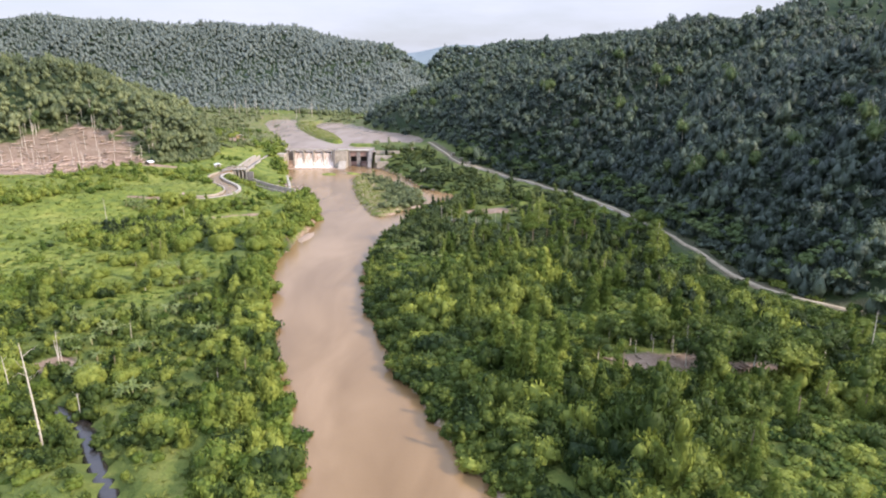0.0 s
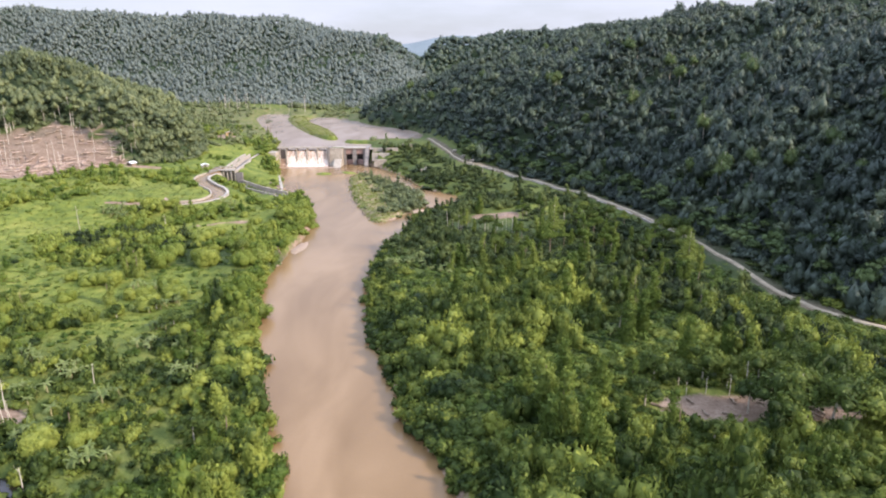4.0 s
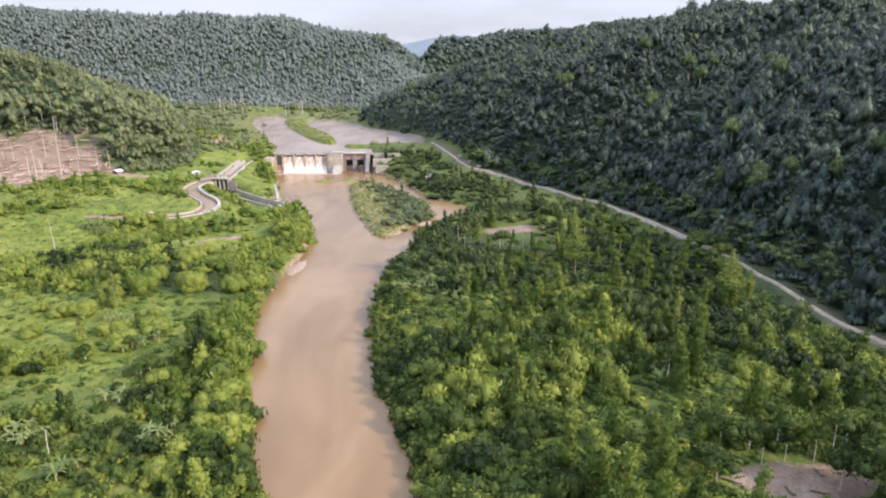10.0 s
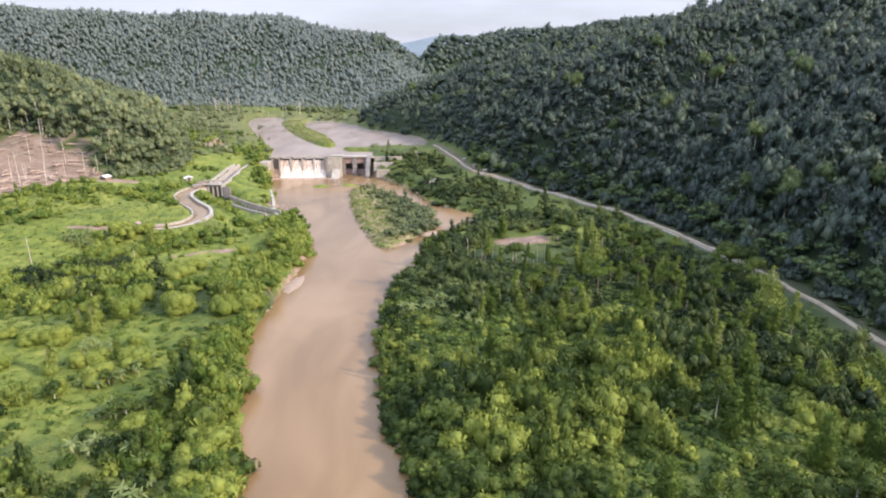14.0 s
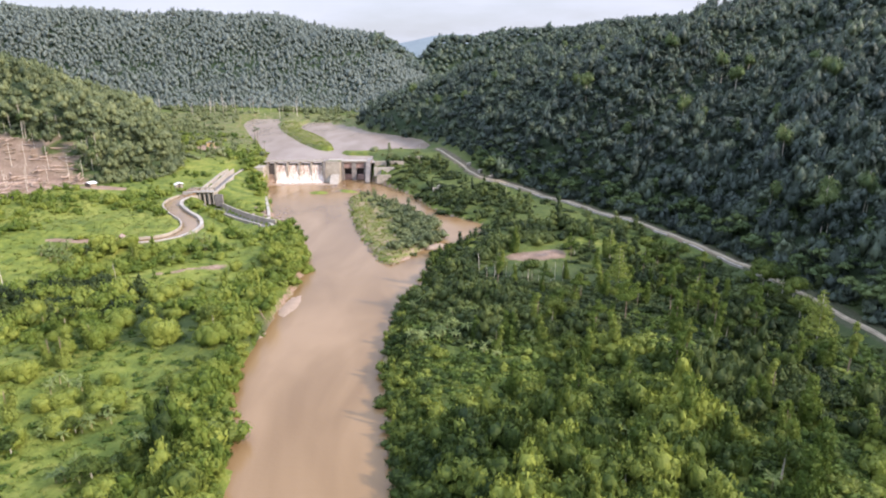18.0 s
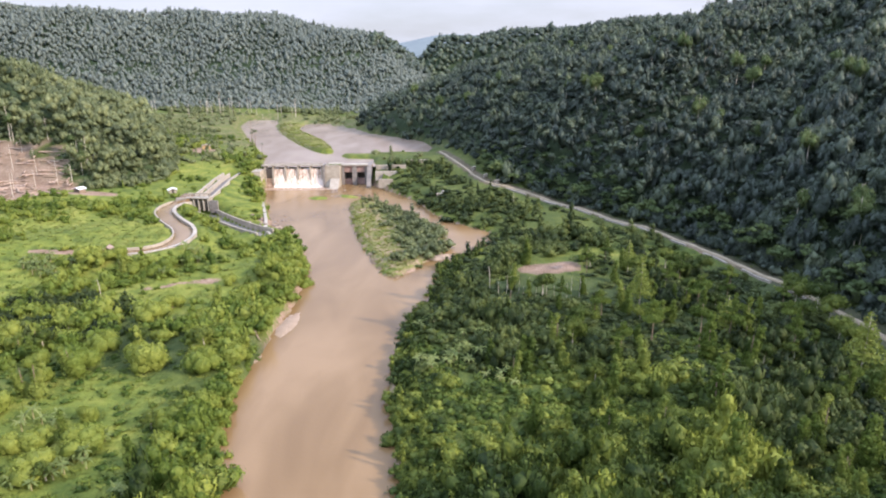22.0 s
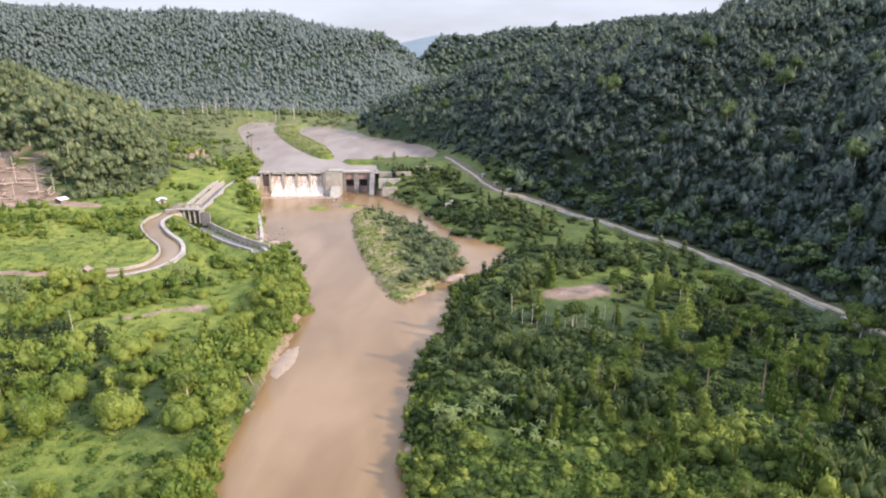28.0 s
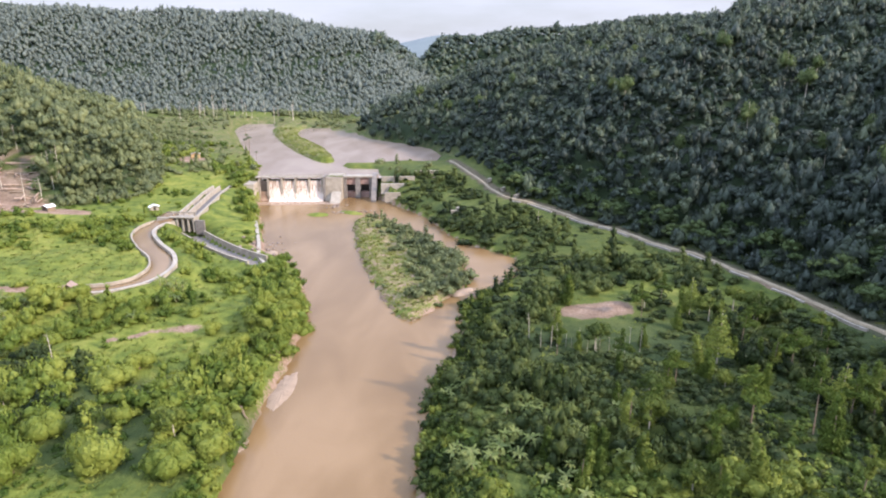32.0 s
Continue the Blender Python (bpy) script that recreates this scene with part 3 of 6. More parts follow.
def ball(level):
    v, f = [tuple(a) for a in OCT], OCT_F
    for _ in range(level):
        mids, nf = {}, []
        def midp(a, b):
            key = (min(a, b), max(a, b))
            if key not in mids:
                m = np.array(v[a]) + np.array(v[b])
                mids[key] = len(v)
                v.append(tuple(m / np.linalg.norm(m)))
            return mids[key]
        for a, b, c in f:
            d, e, g = midp(a, b), midp(b, c), midp(c, a)
            nf += [(a, d, g), (d, b, e), (g, e, c), (d, e, g)]
        f = nf
    return np.array(v), np.array(f)




def icosahedron():
    g = (1 + 5 ** 0.5) / 2
    v = np.array([(-1, g, 0), (1, g, 0), (-1, -g, 0), (1, -g, 0), (0, -1, g), (0, 1, g), (0, -1, -g), (0, 1, -g), (g, 0, -1), (g, 0, 1), (-g, 0, -1), (-g, 0, 1)], float)
    f = [(0, 11, 5), (0, 5, 1), (0, 1, 7), (0, 7, 10), (0, 10, 11), (1, 5, 9), (5, 11, 4), (11, 10, 2), (10, 7, 6), (7, 1, 8), (3, 9, 4), (3, 4, 2), (3, 2, 6), (3, 6, 8), (3, 8, 9), (4, 9, 5), (2, 4, 11), (6, 2, 10), (8, 6, 7), (9, 8, 1)]
    return v / math.sqrt(1 + g * g), np.array(f)


BALL0, BALL1 = icosahedron(), ball(1)


def lobes_crown(lobes, leaves, size, r, level=1, core=0.9, droop=0.0):
    """A crown as triangles: a knobbly inner mass in each lobe, and loose leaf clumps all over it."""
    vs, fs, base = [], [], 0
    bv, bf = BALL1 if level > 0 else (OCT, np.array(OCT_F)) if level < 0 else (BALL0 if core > 0.8 else (OCT, np.array(OCT_F)))
    lobes = np.array(lobes, float)
    for cx, cy, cz, rx, ry, rz in lobes:
        k = core * (1 + 0.14 * r.standard_normal(len(bv)))[:, None]
        vs.append(bv * k * (rx, ry, rz) + (cx, cy, cz))
        fs.append(bf + base)
        base += len(bv)
    area = lobes[:, 3] * lobes[:, 4] + lobes[:, 3] * lobes[:, 5]
    pick = r.choice(len(lobes), leaves, p=area / area.sum())
    d = r.standard_normal((leaves, 3))
    d[:, 2] += 0.35
    d /= np.linalg.norm(d, axis=1)[:, None]
    c = lobes[pick, :3] + d * lobes[pick, 3:] * r.uniform(0.86, 1.1, leaves)[:, None]
    nrm = d + 0.34 * r.standard_normal((leaves, 3)) + (0, 0, 0.1)
    nrm /= np.linalg.norm(nrm, axis=1)[:, None]
    tang = np.cross(nrm, r.standard_normal((leaves, 3)))
    tang[:, 2] -= droop
    tang /= np.linalg.norm(tang, axis=1)[:, None]
    bit = np.cross(nrm, tang)
    s = (size * r.uniform(0.6, 1.35, leaves))[:, None]
    blade = np.stack([c - tang * s * 0.5 + bit * s * 0.36, c - tang * s * 0.55 - bit * s * 0.34, c + tang * s * 0.72 - nrm * s * 0.16], 1).reshape(-1, 3)
    vs.append(blade)
    fs.append(base + np.arange(3 * leaves).reshape(-1, 3))
    return np.vstack(vs), np.vstack(fs)


def round_lobes(n, r, flat=0.8, spread=0.62, lo=0.35):
    """Lobes of a crown about one metre in radius, its base at 0."""
    out_l = []
    for k in range(n):
        a, q = r.uniform(0, 6.28), spread * math.sqrt((k + 0.3) / n)
        s = r.uniform(0.42, 0.62)
        out_l.append((q * math.cos(a), q * math.sin(a), lo + flat * r.uniform(0.2, 0.75) * (1.15 - 0.5 * q), s, s * r.uniform(0.85, 1.15), s * flat * r.uniform(0.8, 1.1)))
    return out_l


def scatter(name, shapes, x, y, z, width, tall, tint, mat, label, category, seed=1, weights=None):
    """One object of many plants: each takes a shape, a turn, a width and a height."""
    r = np.random.default_rng(seed)
    which = r.choice(len(shapes), len(x), p=weights)
    turn = r.uniform(0, 6.28, len(x))
    vs, fs, ts, base = [], [], [], 0
    for k, (sv, sf) in enumerate(shapes):
        m = np.nonzero(which == k)[0]
        if not len(m):
            continue
        c, s = np.cos(turn[m])[:, None], np.sin(turn[m])[:, None]
        px, py, pz = sv[:, 0] * width[m, None], sv[:, 1] * width[m, None], sv[:, 2] * tall[m, None]
        v = np.stack([px * c - py * s + x[m, None], px * s + py * c + y[m, None], pz + z[m, None]], -1).reshape(-1, 3)
        f = (sf[None] + (base + np.arange(len(m)) * len(sv))[:, None, None]).reshape(-1, 3)
        vs.append(v), fs.append(f), ts.append(np.repeat(tint[m], len(sv)))
        base += len(v)
    ob = new(name, mesh_of(name, np.vstack(vs), np.vstack(fs), mat, np.concatenate(ts), True))
    return tagged(ob, label, category, kind="stuff")


def spots(x0, x1, y0, y1, step, seed, jitter=0.62):
    r = np.random.default_rng(seed)
    a, b = np.meshgrid(np.arange(x0, x1, step), np.arange(y0, y1, step))
    b = b + (np.arange(a.shape[1]) % 2) * step * 0.5
    x = a.ravel() + r.uniform(-jitter, jitter, a.size) * step
    y = b.ravel() + r.uniform(-jitter, jitter, a.size) * step
    return x, y, r


def column_lobes(n, r, high=2.3):
    """A tree smothered in creepers: stacked lobes that lean and narrow upwards."""
    ox, oy, ls = 0.0, 0.0, []
    for k in range(n):
        t = k / (n - 1)
        s = (0.62 - 0.3 * t) * r.uniform(0.8, 1.2)
        ls.append((ox, oy, 0.25 + high * t, s, s * r.uniform(0.8, 1.2), s * 1.15))
        ox, oy = ox + r.uniform(-0.22, 0.22), oy + r.uniform(-0.22, 0.22)
    return ls


def umbrella_lobes(n, r):
    """A wide, layered, flat-topped crown."""
    ls = [(0, 0, 0.62, 0.5, 0.5, 0.28)]
    for k in range(n - 1):
        a = 6.28 * k / (n - 1) + r.uniform(-0.4, 0.4)
        q = r.uniform(0.45, 0.68)
        ls.append((q * math.cos(a), q * math.sin(a), r.uniform(0.25, 0.55), r.uniform(0.34, 0.46), r.uniform(0.34, 0.46), r.uniform(0.18, 0.27)))
    return ls


S_TREE = [lobes_crown(round_lobes(3, rng, 1.35, 0.66, 0.0), 42, 0.32, rng, -1, 0.84, 0.8) for _ in range(9)]
S_TREE += [lobes_crown(umbrella_lobes(4, rng), 40, 0.3, rng, -1, 0.84, 0.4) for _ in range(3)]
S_FAR = [lobes_crown(round_lobes(2, rng, 1.3, 0.55, 0.0), 32, 0.36, rng, -1, 0.9, 0.9) for _ in range(12)]
S_HILL = [lobes_crown(round_lobes(4, rng, 1.2, 0.7, 0.0), 80, 0.22, rng, -1, 0.88, 0.6) for _ in range(10)]
S_DOT = [lobes_crown([(0, 0, 0.45, 0.85, 0.85, rng.uniform(0.5, 0.75))], 8, 0.46, rng, -1, 0.95, 0.9) for _ in range(12)]
S_TREE_NEAR = [lobes_crown(round_lobes(5, rng, 1.35, 0.72, 0.0), 124, 0.235, rng, -1, 0.84, 0.9) for _ in range(9)]
S_TREE_NEAR += [lobes_crown(umbrella_lobes(6, rng), 116, 0.21, rng, -1, 0.84, 0.3) for _ in range(4)]
S_LOW = [lobes_crown([(0, 0, 0.3, 0.9, 0.9, 0.5), (0.5, 0.3, 0.5, 0.5, 0.5, 0.4)], 30, 0.36, rng, -1, 0.8, 0.3) for _ in range(6)]
S_BUSH = [lobes_crown(round_lobes(5, rng, 0.85, 0.74, lo=0.05), 310, 0.19, rng, 0, 0.83, 0.9) for _ in range(9)]
S_BUSH += [lobes_crown(column_lobes(5, rng, 1.35), 310, 0.185, rng, 0, 0.82, 1.2) for _ in range(4)]
W_BUSH = np.array([0.88 / 9] * 9 + [0.03] * 4)
S_BUSH_FAR = [lobes_crown(round_lobes(4, rng, 0.85, 0.74, lo=0.05), 112, 0.22, rng, -1, 0.84, 0.9) for _ in range(9)]
S_BUSH_FAR += [lobes_crown(column_lobes(4, rng, 1.6), 112, 0.21, rng, -1, 0.82, 1.1) for _ in range(3)]
W_BUSH_FAR = np.array([0.92 / 9] * 9 + [0.08 / 3] * 3)


def tuft_shape(blades, r):
    """A clump of coarse grass: bent blades, each of two facets."""
    a = r.uniform(0, 6.28, blades)
    out_d = np.column_stack([np.cos(a), np.sin(a), np.zeros(blades)])
    side = np.column_stack([-np.sin(a), np.cos(a), np.zeros(blades)])
    root = out_d * r.uniform(0, 0.5, blades)[:, None]
    tip = root + out_d * r.uniform(0.3, 0.8, blades)[:, None] + np.column_stack([np.zeros((blades, 2)), r.uniform(0.5, 1.1, blades)])
    v = np.stack([root - side * 0.16, root + side * 0.16, tip], 1).reshape(-1, 3)
    return v, np.arange(3 * blades).reshape(-1, 3)


S_TUFT = [tuft_shape(11, rng) for _ in range(5)]

# ---- woods on the slopes ----


def in_view(x, y, margin=30.0):
    """Ground that lies within the valley that the flight looks along."""
    return (np.abs(x + 0.12 * y) < 0.80 * (y + margin)) & (y > 82)


def forest(name, shapes, x, y, ground_z, d, r, mat, label, seed, wide, trunk, vary=0.24, upright=(0.7, 1.35)):
    """Crowns on their trunks' tops; at the edge of the wood they come down to the ground."""
    n, edge = len(x), smooth(0, 16, d)
    width = (wide[0] + (wide[1] - wide[0]) * r.beta(1.0, 2.2, n)) * (0.95 + 0.05 * edge)
    stem = (r.uniform(*trunk, n) + 4 * (r.uniform(0, 1, n) > 0.92)) * (0.06 + 0.94 * edge) * (1 - 0.7 * smooth(170, 260, d))
    tint = np.clip(r.normal(0.4, vary, n), 0, 1) + 2.3 * vary * (r.uniform(0, 1, n) > 0.92)
    width = width * (1 + 0.22 * wob(x, y, 23, seed))
    stem = stem * (1 + 0.3 * wob(x, y, 31, seed + 2))
    tint = tint + 0.16 * wob(x, y, 37, seed + 4)
    scatter(name, shapes, x, y, ground_z + stem, width, width * r.uniform(*upright, n), tint, mat, label, "forest", seed)
    return width, stem


x, y, r = spots(-110, 560, 110, 1060, 4.5, 11)
d = x - np.interp(y, FOOT_A[:, 0], FOOT_A[:, 1])
keep = (d > -8) & (d < 420) & in_view(x, y) & (y < 960) & (r.uniform(0, 1, len(x)) < np.where(d > 290, 0.25, 0.96) * np.where(y > 620, 0.62, 1)) & (along(ROAD_C, x, y) > 5) & ((d > 1) | (y < 480))
x, y, d = x[keep], y[keep], d[keep]
z = height(x, y)
near, mid = y < 440, (y >= 440) & (y < 620)
forest("forest_hillside", S_TREE_NEAR, x[near], y[near], z[near], d[near], r, MAT_FOREST, "dense dark rainforest on the steep slope above the road", 3, (1.8, 6.0), (4.5, 10), 0.24, (0.9, 1.7))
forest("forest_mid_slope", S_TREE, x[mid], y[mid], z[mid], d[mid], r, MAT_FOREST, "dense dark rainforest on the slope above the weir", 4, (1.9, 6.2), (4.5, 10), 0.24, (0.9, 1.7))
far = y >= 620
forest("forest_upper_valley", S_FAR, x[far], y[far], z[far], d[far], r, MAT_FOREST, "dense dark rainforest on the spur beside the pool", 31, (2.8, 7.2), (6.5, 9))
x, y, r = spots(20, 160, 150, 520, 6.0, 36)
d = x - np.interp(y, FOOT_A[:, 0], FOOT_A[:, 1])
keep = (d > -7) & (d < 24) & (along(ROAD_C, x, y) > 6) & in_view(x, y) & (r.uniform(0, 1, len(x)) < 0.85 - 0.02 * d)
x, y = x[keep], y[keep]
n = len(x)
width = r.uniform(2.6, 5.4, n)
scatter("forest_lower_edge", S_TREE_NEAR[-4:], x, y, height(x, y) + r.uniform(2.5, 6.5, n), width, width * r.uniform(0.8, 1.3, n), np.clip(r.normal(0.55, 0.25, n), 0, 1), MAT_EMERGENT, "layered lighter green trees along the foot of the wooded slope", "forest", 37)
x, y, r = spots(-60, 330, 120, 620, 6.2, 32)
d = x - np.interp(y, FOOT_A[:, 0], FOOT_A[:, 1])
keep = (d > -8) & (d < 190) & in_view(x, y) & (along(ROAD_C, x, y) > 4) & ((d > 0) | (y < 480))
x, y = x[keep], y[keep]
scatter("forest_undergrowth", S_LOW, x, y, height(x, y) - 0.4, r.uniform(2.4, 3.8, len(x)), r.uniform(2.5, 5.5, len(x)), np.clip(r.normal(0.35, 0.2, len(x)), 0, 1), MAT_FOREST, "dark undergrowth beneath the rainforest", "undergrowth", 33)

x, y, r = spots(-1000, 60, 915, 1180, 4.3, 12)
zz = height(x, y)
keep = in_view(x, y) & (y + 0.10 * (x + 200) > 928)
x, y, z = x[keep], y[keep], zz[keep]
forest("forest_far_ridge", S_DOT, x, y, z, np.full(len(x), 30.0), r, MAT_RIDGE, "rainforest on the ridge behind the pool, haze put into its colour", 5, (2.2, 5.0), (-1.5, 1.0), 0.16, (1.4, 2.4))
x, y, r = spots(-110, 700, 1090, 1400, 10.5, 13)
zz = height(x, y)
keep = in_view(x, y) & (zz > 20)
x, y, z = x[keep], y[keep], zz[keep]
forest("forest_far_spur", S_DOT, x, y, z, np.full(len(x), 30.0), r, MAT_FOREST, "dark rainforest on the far valley side", 6, (5.0, 9.4), (1, 4), 0.13, (0.9, 1.6))

x, y, r = spots(-700, -150, 380, 930, 5.3, 14)
hill = -signed(HILL_C, x, y)
keep = (hill > -3) & (hill < 135) & in_view(x, y) & (bare_soil(x, y) < 0.3)
x, y, hill = x[keep], y[keep], hill[keep]
deep = hill > 75
forest("forest_west_hill_top", S_FAR, x[deep], y[deep], height(x[deep], y[deep]), hill[deep], r, MAT_LEFTHILL, "green rainforest on the back of the low hill", 49, (2.6, 6.2), (5, 10), 0.24, (0.9, 1.7))
x, y, hill = x[~deep], y[~deep], hill[~deep]
forest("forest_west_hill", S_HILL, x, y, height(x, y), hill + 2, r, MAT_LEFTHILL, "green rainforest on the low hill behind the burnt clearing", 7, (2.3, 6.2), (5, 10), 0.24, (0.75, 1.3))
x, y, r = spots(-420, -160, 425, 640, 5.0, 47)
hill = -signed(HILL_C, x, y)
keep = (hill > -4) & (hill < 60) & in_view(x, y) & (bare_soil(x, y) < 0.3)
x, y = x[keep], y[keep]
scatter("hill_undergrowth", S_LOW, x, y, height(x, y) - 0.4, r.uniform(2.4, 3.8, len(x)), r.uniform(3.0, 6.5, len(x)), np.clip(r.normal(0.4, 0.2, len(x)), 0, 1), MAT_LEFTHILL, "green undergrowth beneath the trees of the low hill", "undergrowth", 48)

# flats beside the pool and the far trees at the ridge's foot
x, y, r = spots(-420, -20, 520, 935, 6.5, 15)
wr, wp = wet(x, y)
hill = -signed(HILL_C, x, y)
d = x - np.interp(y, FOOT_A[:, 0], FOOT_A[:, 1])
dense = 0.3 + 0.72 * smooth(-20, 26, hill + 30) * (y < 760) + 0.75 * smooth(880, 915, y)
keep = (wp > 3) & (signed(ISLET_C, x, y) > 2) & (hill < -2) & (d < -1) & in_view(x, y) & (r.uniform(0, 1, len(x)) < dense * (wob(x, y, 22, 2) > -0.25)) & (bare_soil(x, y) < 0.2)
keep &= (along(CUTS[1][0], x, y) > 9) & (along(ROAD_C, x, y) > 7) & ((x < -110) | (y > 600) | (r.uniform(0, 1, len(x)) < 0.35))
x, y, wp = x[keep], y[keep], wp[keep]
n = len(x)
width = r.uniform(1.6, 4.2, n) * np.where(y > 860, 1.3, 1)
scatter("thicket_pool_flats", S_BUSH_FAR, x, y, height(x, y) - 0.2, width, width * r.uniform(0.7, 1.6, n), np.clip(r.normal(0.5, 0.22, n), 0, 1), MAT_LEFTHILL, "bushes and young trees on the flats beside the pool", "thicket", 16, W_BUSH_FAR)

# ---- thickets on the valley floor ----


def clear_of_works(x, y):
    """Away from the canals, the road and the bare places."""
    return (along(CUTS[0][0], x, y) > 7.5) & (along(CUTS[1][0], x, y) > 8) & (along(CUTS[2][0], x, y) > 6.5) & (along(CUTS[3][0], x, y) > 1.5 + 1.6 * wob(x, y, 7, 8.0)) & (bare_soil(x, y) < 0.2)


x, y, r = spots(-60, 175, 60, 520, 3.9, 21)
foot = np.interp(y, FOOT_A[:, 0], FOOT_A[:, 1])
wr, wp = wet(x, y)
rd = along(ROAD_C, x, y)
east = x > np.interp(y, [-400, 98, 190, 243, 330, 390, 470, 512], [120, -8, -42, -50, -30, -8, -40, -50])
clump = wob(x, y, 16, 1.0)
keep = east & (wr > -0.2) & (wp > 3) & (rd > np.where(y > 250, 8.5, 5.5)) & (x < foot + 2) & in_view(x, y, 40) & clear_of_works(x, y)
keep &= bare_soil(x, y + 3) < 0.02
keep &= bare_soil(x, y - 3) < 0.02
meadow = np.maximum(smooth(-0.1, 0.4, blob(x, y, 23, 309, 17, 11)), smooth(0, 0.3, blob(x, y, 88, 218, 15, 7, -20)))
keep &= r.uniform(0, 1, len(x)) < np.where(y < 330, 0.97, np.where((x < -8) & (y > 430), 0.92, 0.55)) - np.where(y < 290, 0.04, 0.4) * (clump < -0.4) - 0.9 * meadow
x, y, wr, clump, rd = x[keep], y[keep], wr[keep], clump[keep], rd[keep]
n, z = len(x), height(x, y) - 0.3
big = np.clip(1.15 + 0.95 * clump + 0.55 * wob(x, y, 7, 3), np.where((y < 150) | (wr < 14), 0.85, 0.5), 2.6) * np.where(y > 330, 0.8, 1 - 0.3 * smooth(225, 260, y))
width = r.uniform(1.9, 4.1, n) * big ** 0.4
tall = width * r.uniform(0.6, 1.2, n) * (1 + 0.9 * (r.uniform(0, 1, n) > 0.82)) * np.sqrt(big) * (0.75 + 0.25 * smooth(4, 20, wr)) * np.where(y < 250, 0.68 + 0.75 * smooth(-0.6, 0.6, clump), 1)
tall = np.minimum(np.minimum(tall, 2.8 + 0.22 * np.maximum(wr, 0)), 0.9 + 0.22 * rd)
tall = np.minimum(tall, 1.8 * width) * np.where((x > 15) & (y > 232) & (y < 335), 0.62, 1)
tint = np.clip(r.normal(0.4, 0.24, n) + 0.2 * wob(x, y, 9, 5), 0, 1) + 0.3 * (r.uniform(0, 1, n) > 0.9) + 0.2 * smooth(-0.1, -0.6, clump) * (y < 250)
near = (y < 245) & ~((x > 42) & (y > 205))
lower = near & (wr < 24)
near_only = near & ~lower
scatter("thicket_east_margin", S_BUSH[:9], x[lower], y[lower], z[lower], width[lower], tall[lower], tint[lower], MAT_THICKET, "dense green bushes beside the river", "thicket", 58)
scatter("thicket_east_bank", S_BUSH, x[near_only], y[near_only], z[near_only], width[near_only], tall[near_only], tint[near_only], MAT_THICKET, "tangled creeper-hung green thicket on the river bank", "thicket", 8, W_BUSH)
scatter("thicket_below_road", S_BUSH_FAR, x[~near], y[~near], z[~near], width[~near], tall[~near], tint[~near], MAT_EDGE, "low green scrub below the road", "thicket", 9, W_BUSH_FAR)

x, y, r = spots(20, 170, 150, 330, 5.2, 34)
gap = np.interp(y, FOOT_A[:, 0], FOOT_A[:, 1]) - x
keep = (gap > 12) & (gap < 58) & (along(ROAD_C, x, y) > 25) & in_view(x, y) & (bare_soil(x, y) < 0.02) & (r.uniform(0, 1, len(x)) < np.where(y < 300, 0.92, 0.5))
x, y = x[keep], y[keep]
n = len(x)
width = r.uniform(2.4, 4.4, n)
scatter("forest_road_edge", S_TREE_NEAR, x, y, height(x, y) + r.uniform(-0.3, 1.2, n), 0.8 * width, width * r.uniform(0.6, 1.2, n), np.clip(r.normal(0.4, 0.3, n), 0, 1), MAT_EDGE, "dark trees at the wood's edge below the road", "forest", 35)

ROUND_SPOTS = ((-108.6, 260, 1.2), (-92.5, 249.5, 1.3), (-77.5, 246.5, 1.2), (-104, 280, 1.1))
x, y, r = spots(-330, 0, 60, 640, 3.9, 22)
wr, wp = wet(x, y)
hill = -signed(HILL_C, x, y)
west = x < np.interp(y, [-400, 98, 190, 243, 330, 390, 512, 640], [80, -20, -50, -60, -60, -85, -120, -150])
bankside = smooth(20, 7, wr)
clump = wob(x, y, 15, 4.0) + 0.5 * wob(x, y, 6, 2.0) + 1.2 * smooth(0, 0.4, blob(x, y, -90, 270, 30, 17, -20)) + 1.0 * smooth(0, 0.4, blob(x, y, -120, 277, 34, 15, -8)) + 0.9 * smooth(0, 0.4, blob(x, y, -72, 325, 14, 16)) + 0.9 * smooth(0, 0.4, blob(x, y, -192, 394, 36, 20))
keep = west & (wr > np.where((y < 262) | (y > 300), -0.4, 1.2)) & (wp > 1) & (hill < 4) & in_view(x, y, 40) & clear_of_works(x, y)
lawn = np.maximum.reduce([smooth(0, 0.3, blob(x, y, -112, 229, 50, 29, 8)), smooth(0, 0.35, blob(x, y, -92, 205, 26, 15)), smooth(0, 0.35, blob(x, y, -160, 358, 32, 22)), smooth(0, 0.35, blob(x, y, -105, 345, 14, 8)), smooth(0, 0.35, blob(x, y, -190, 300, 30, 18))])
works = np.maximum(smooth(0, 0.4, blob(x, y, -124, 450, 16, 60, 12)), smooth(8, 3, along(RIVER_WALL, x, y)))
keep &= r.uniform(0, 1, len(x)) < 0.14 + 0.3 * smooth(195, 178, y) + 0.7 * bankside + 0.66 * smooth(-0.1, 0.45, clump) - 0.85 * lawn * (1 - 0.7 * bankside) - 0.75 * works
for cx, cy, cr in ROUND_SPOTS:
    keep &= np.hypot(x - cx, y - cy) > 5.4 * cr + 1.5
x, y, bankside, clump, wr_w = x[keep], y[keep], bankside[keep], clump[keep], wr[keep]
n, z = len(x), height(x, y) - 0.3
big = (0.4 + 0.75 * bankside + 1.1 * smooth(-0.1, 0.6, clump)) * np.where(y > 330, 0.7, 1)
width = r.uniform(1.2, 3.8, n) * np.sqrt(big)
tall = np.minimum(width * r.uniform(0.75, 1.5, n), 3.2 + 0.8 * np.maximum(wr_w, 0))
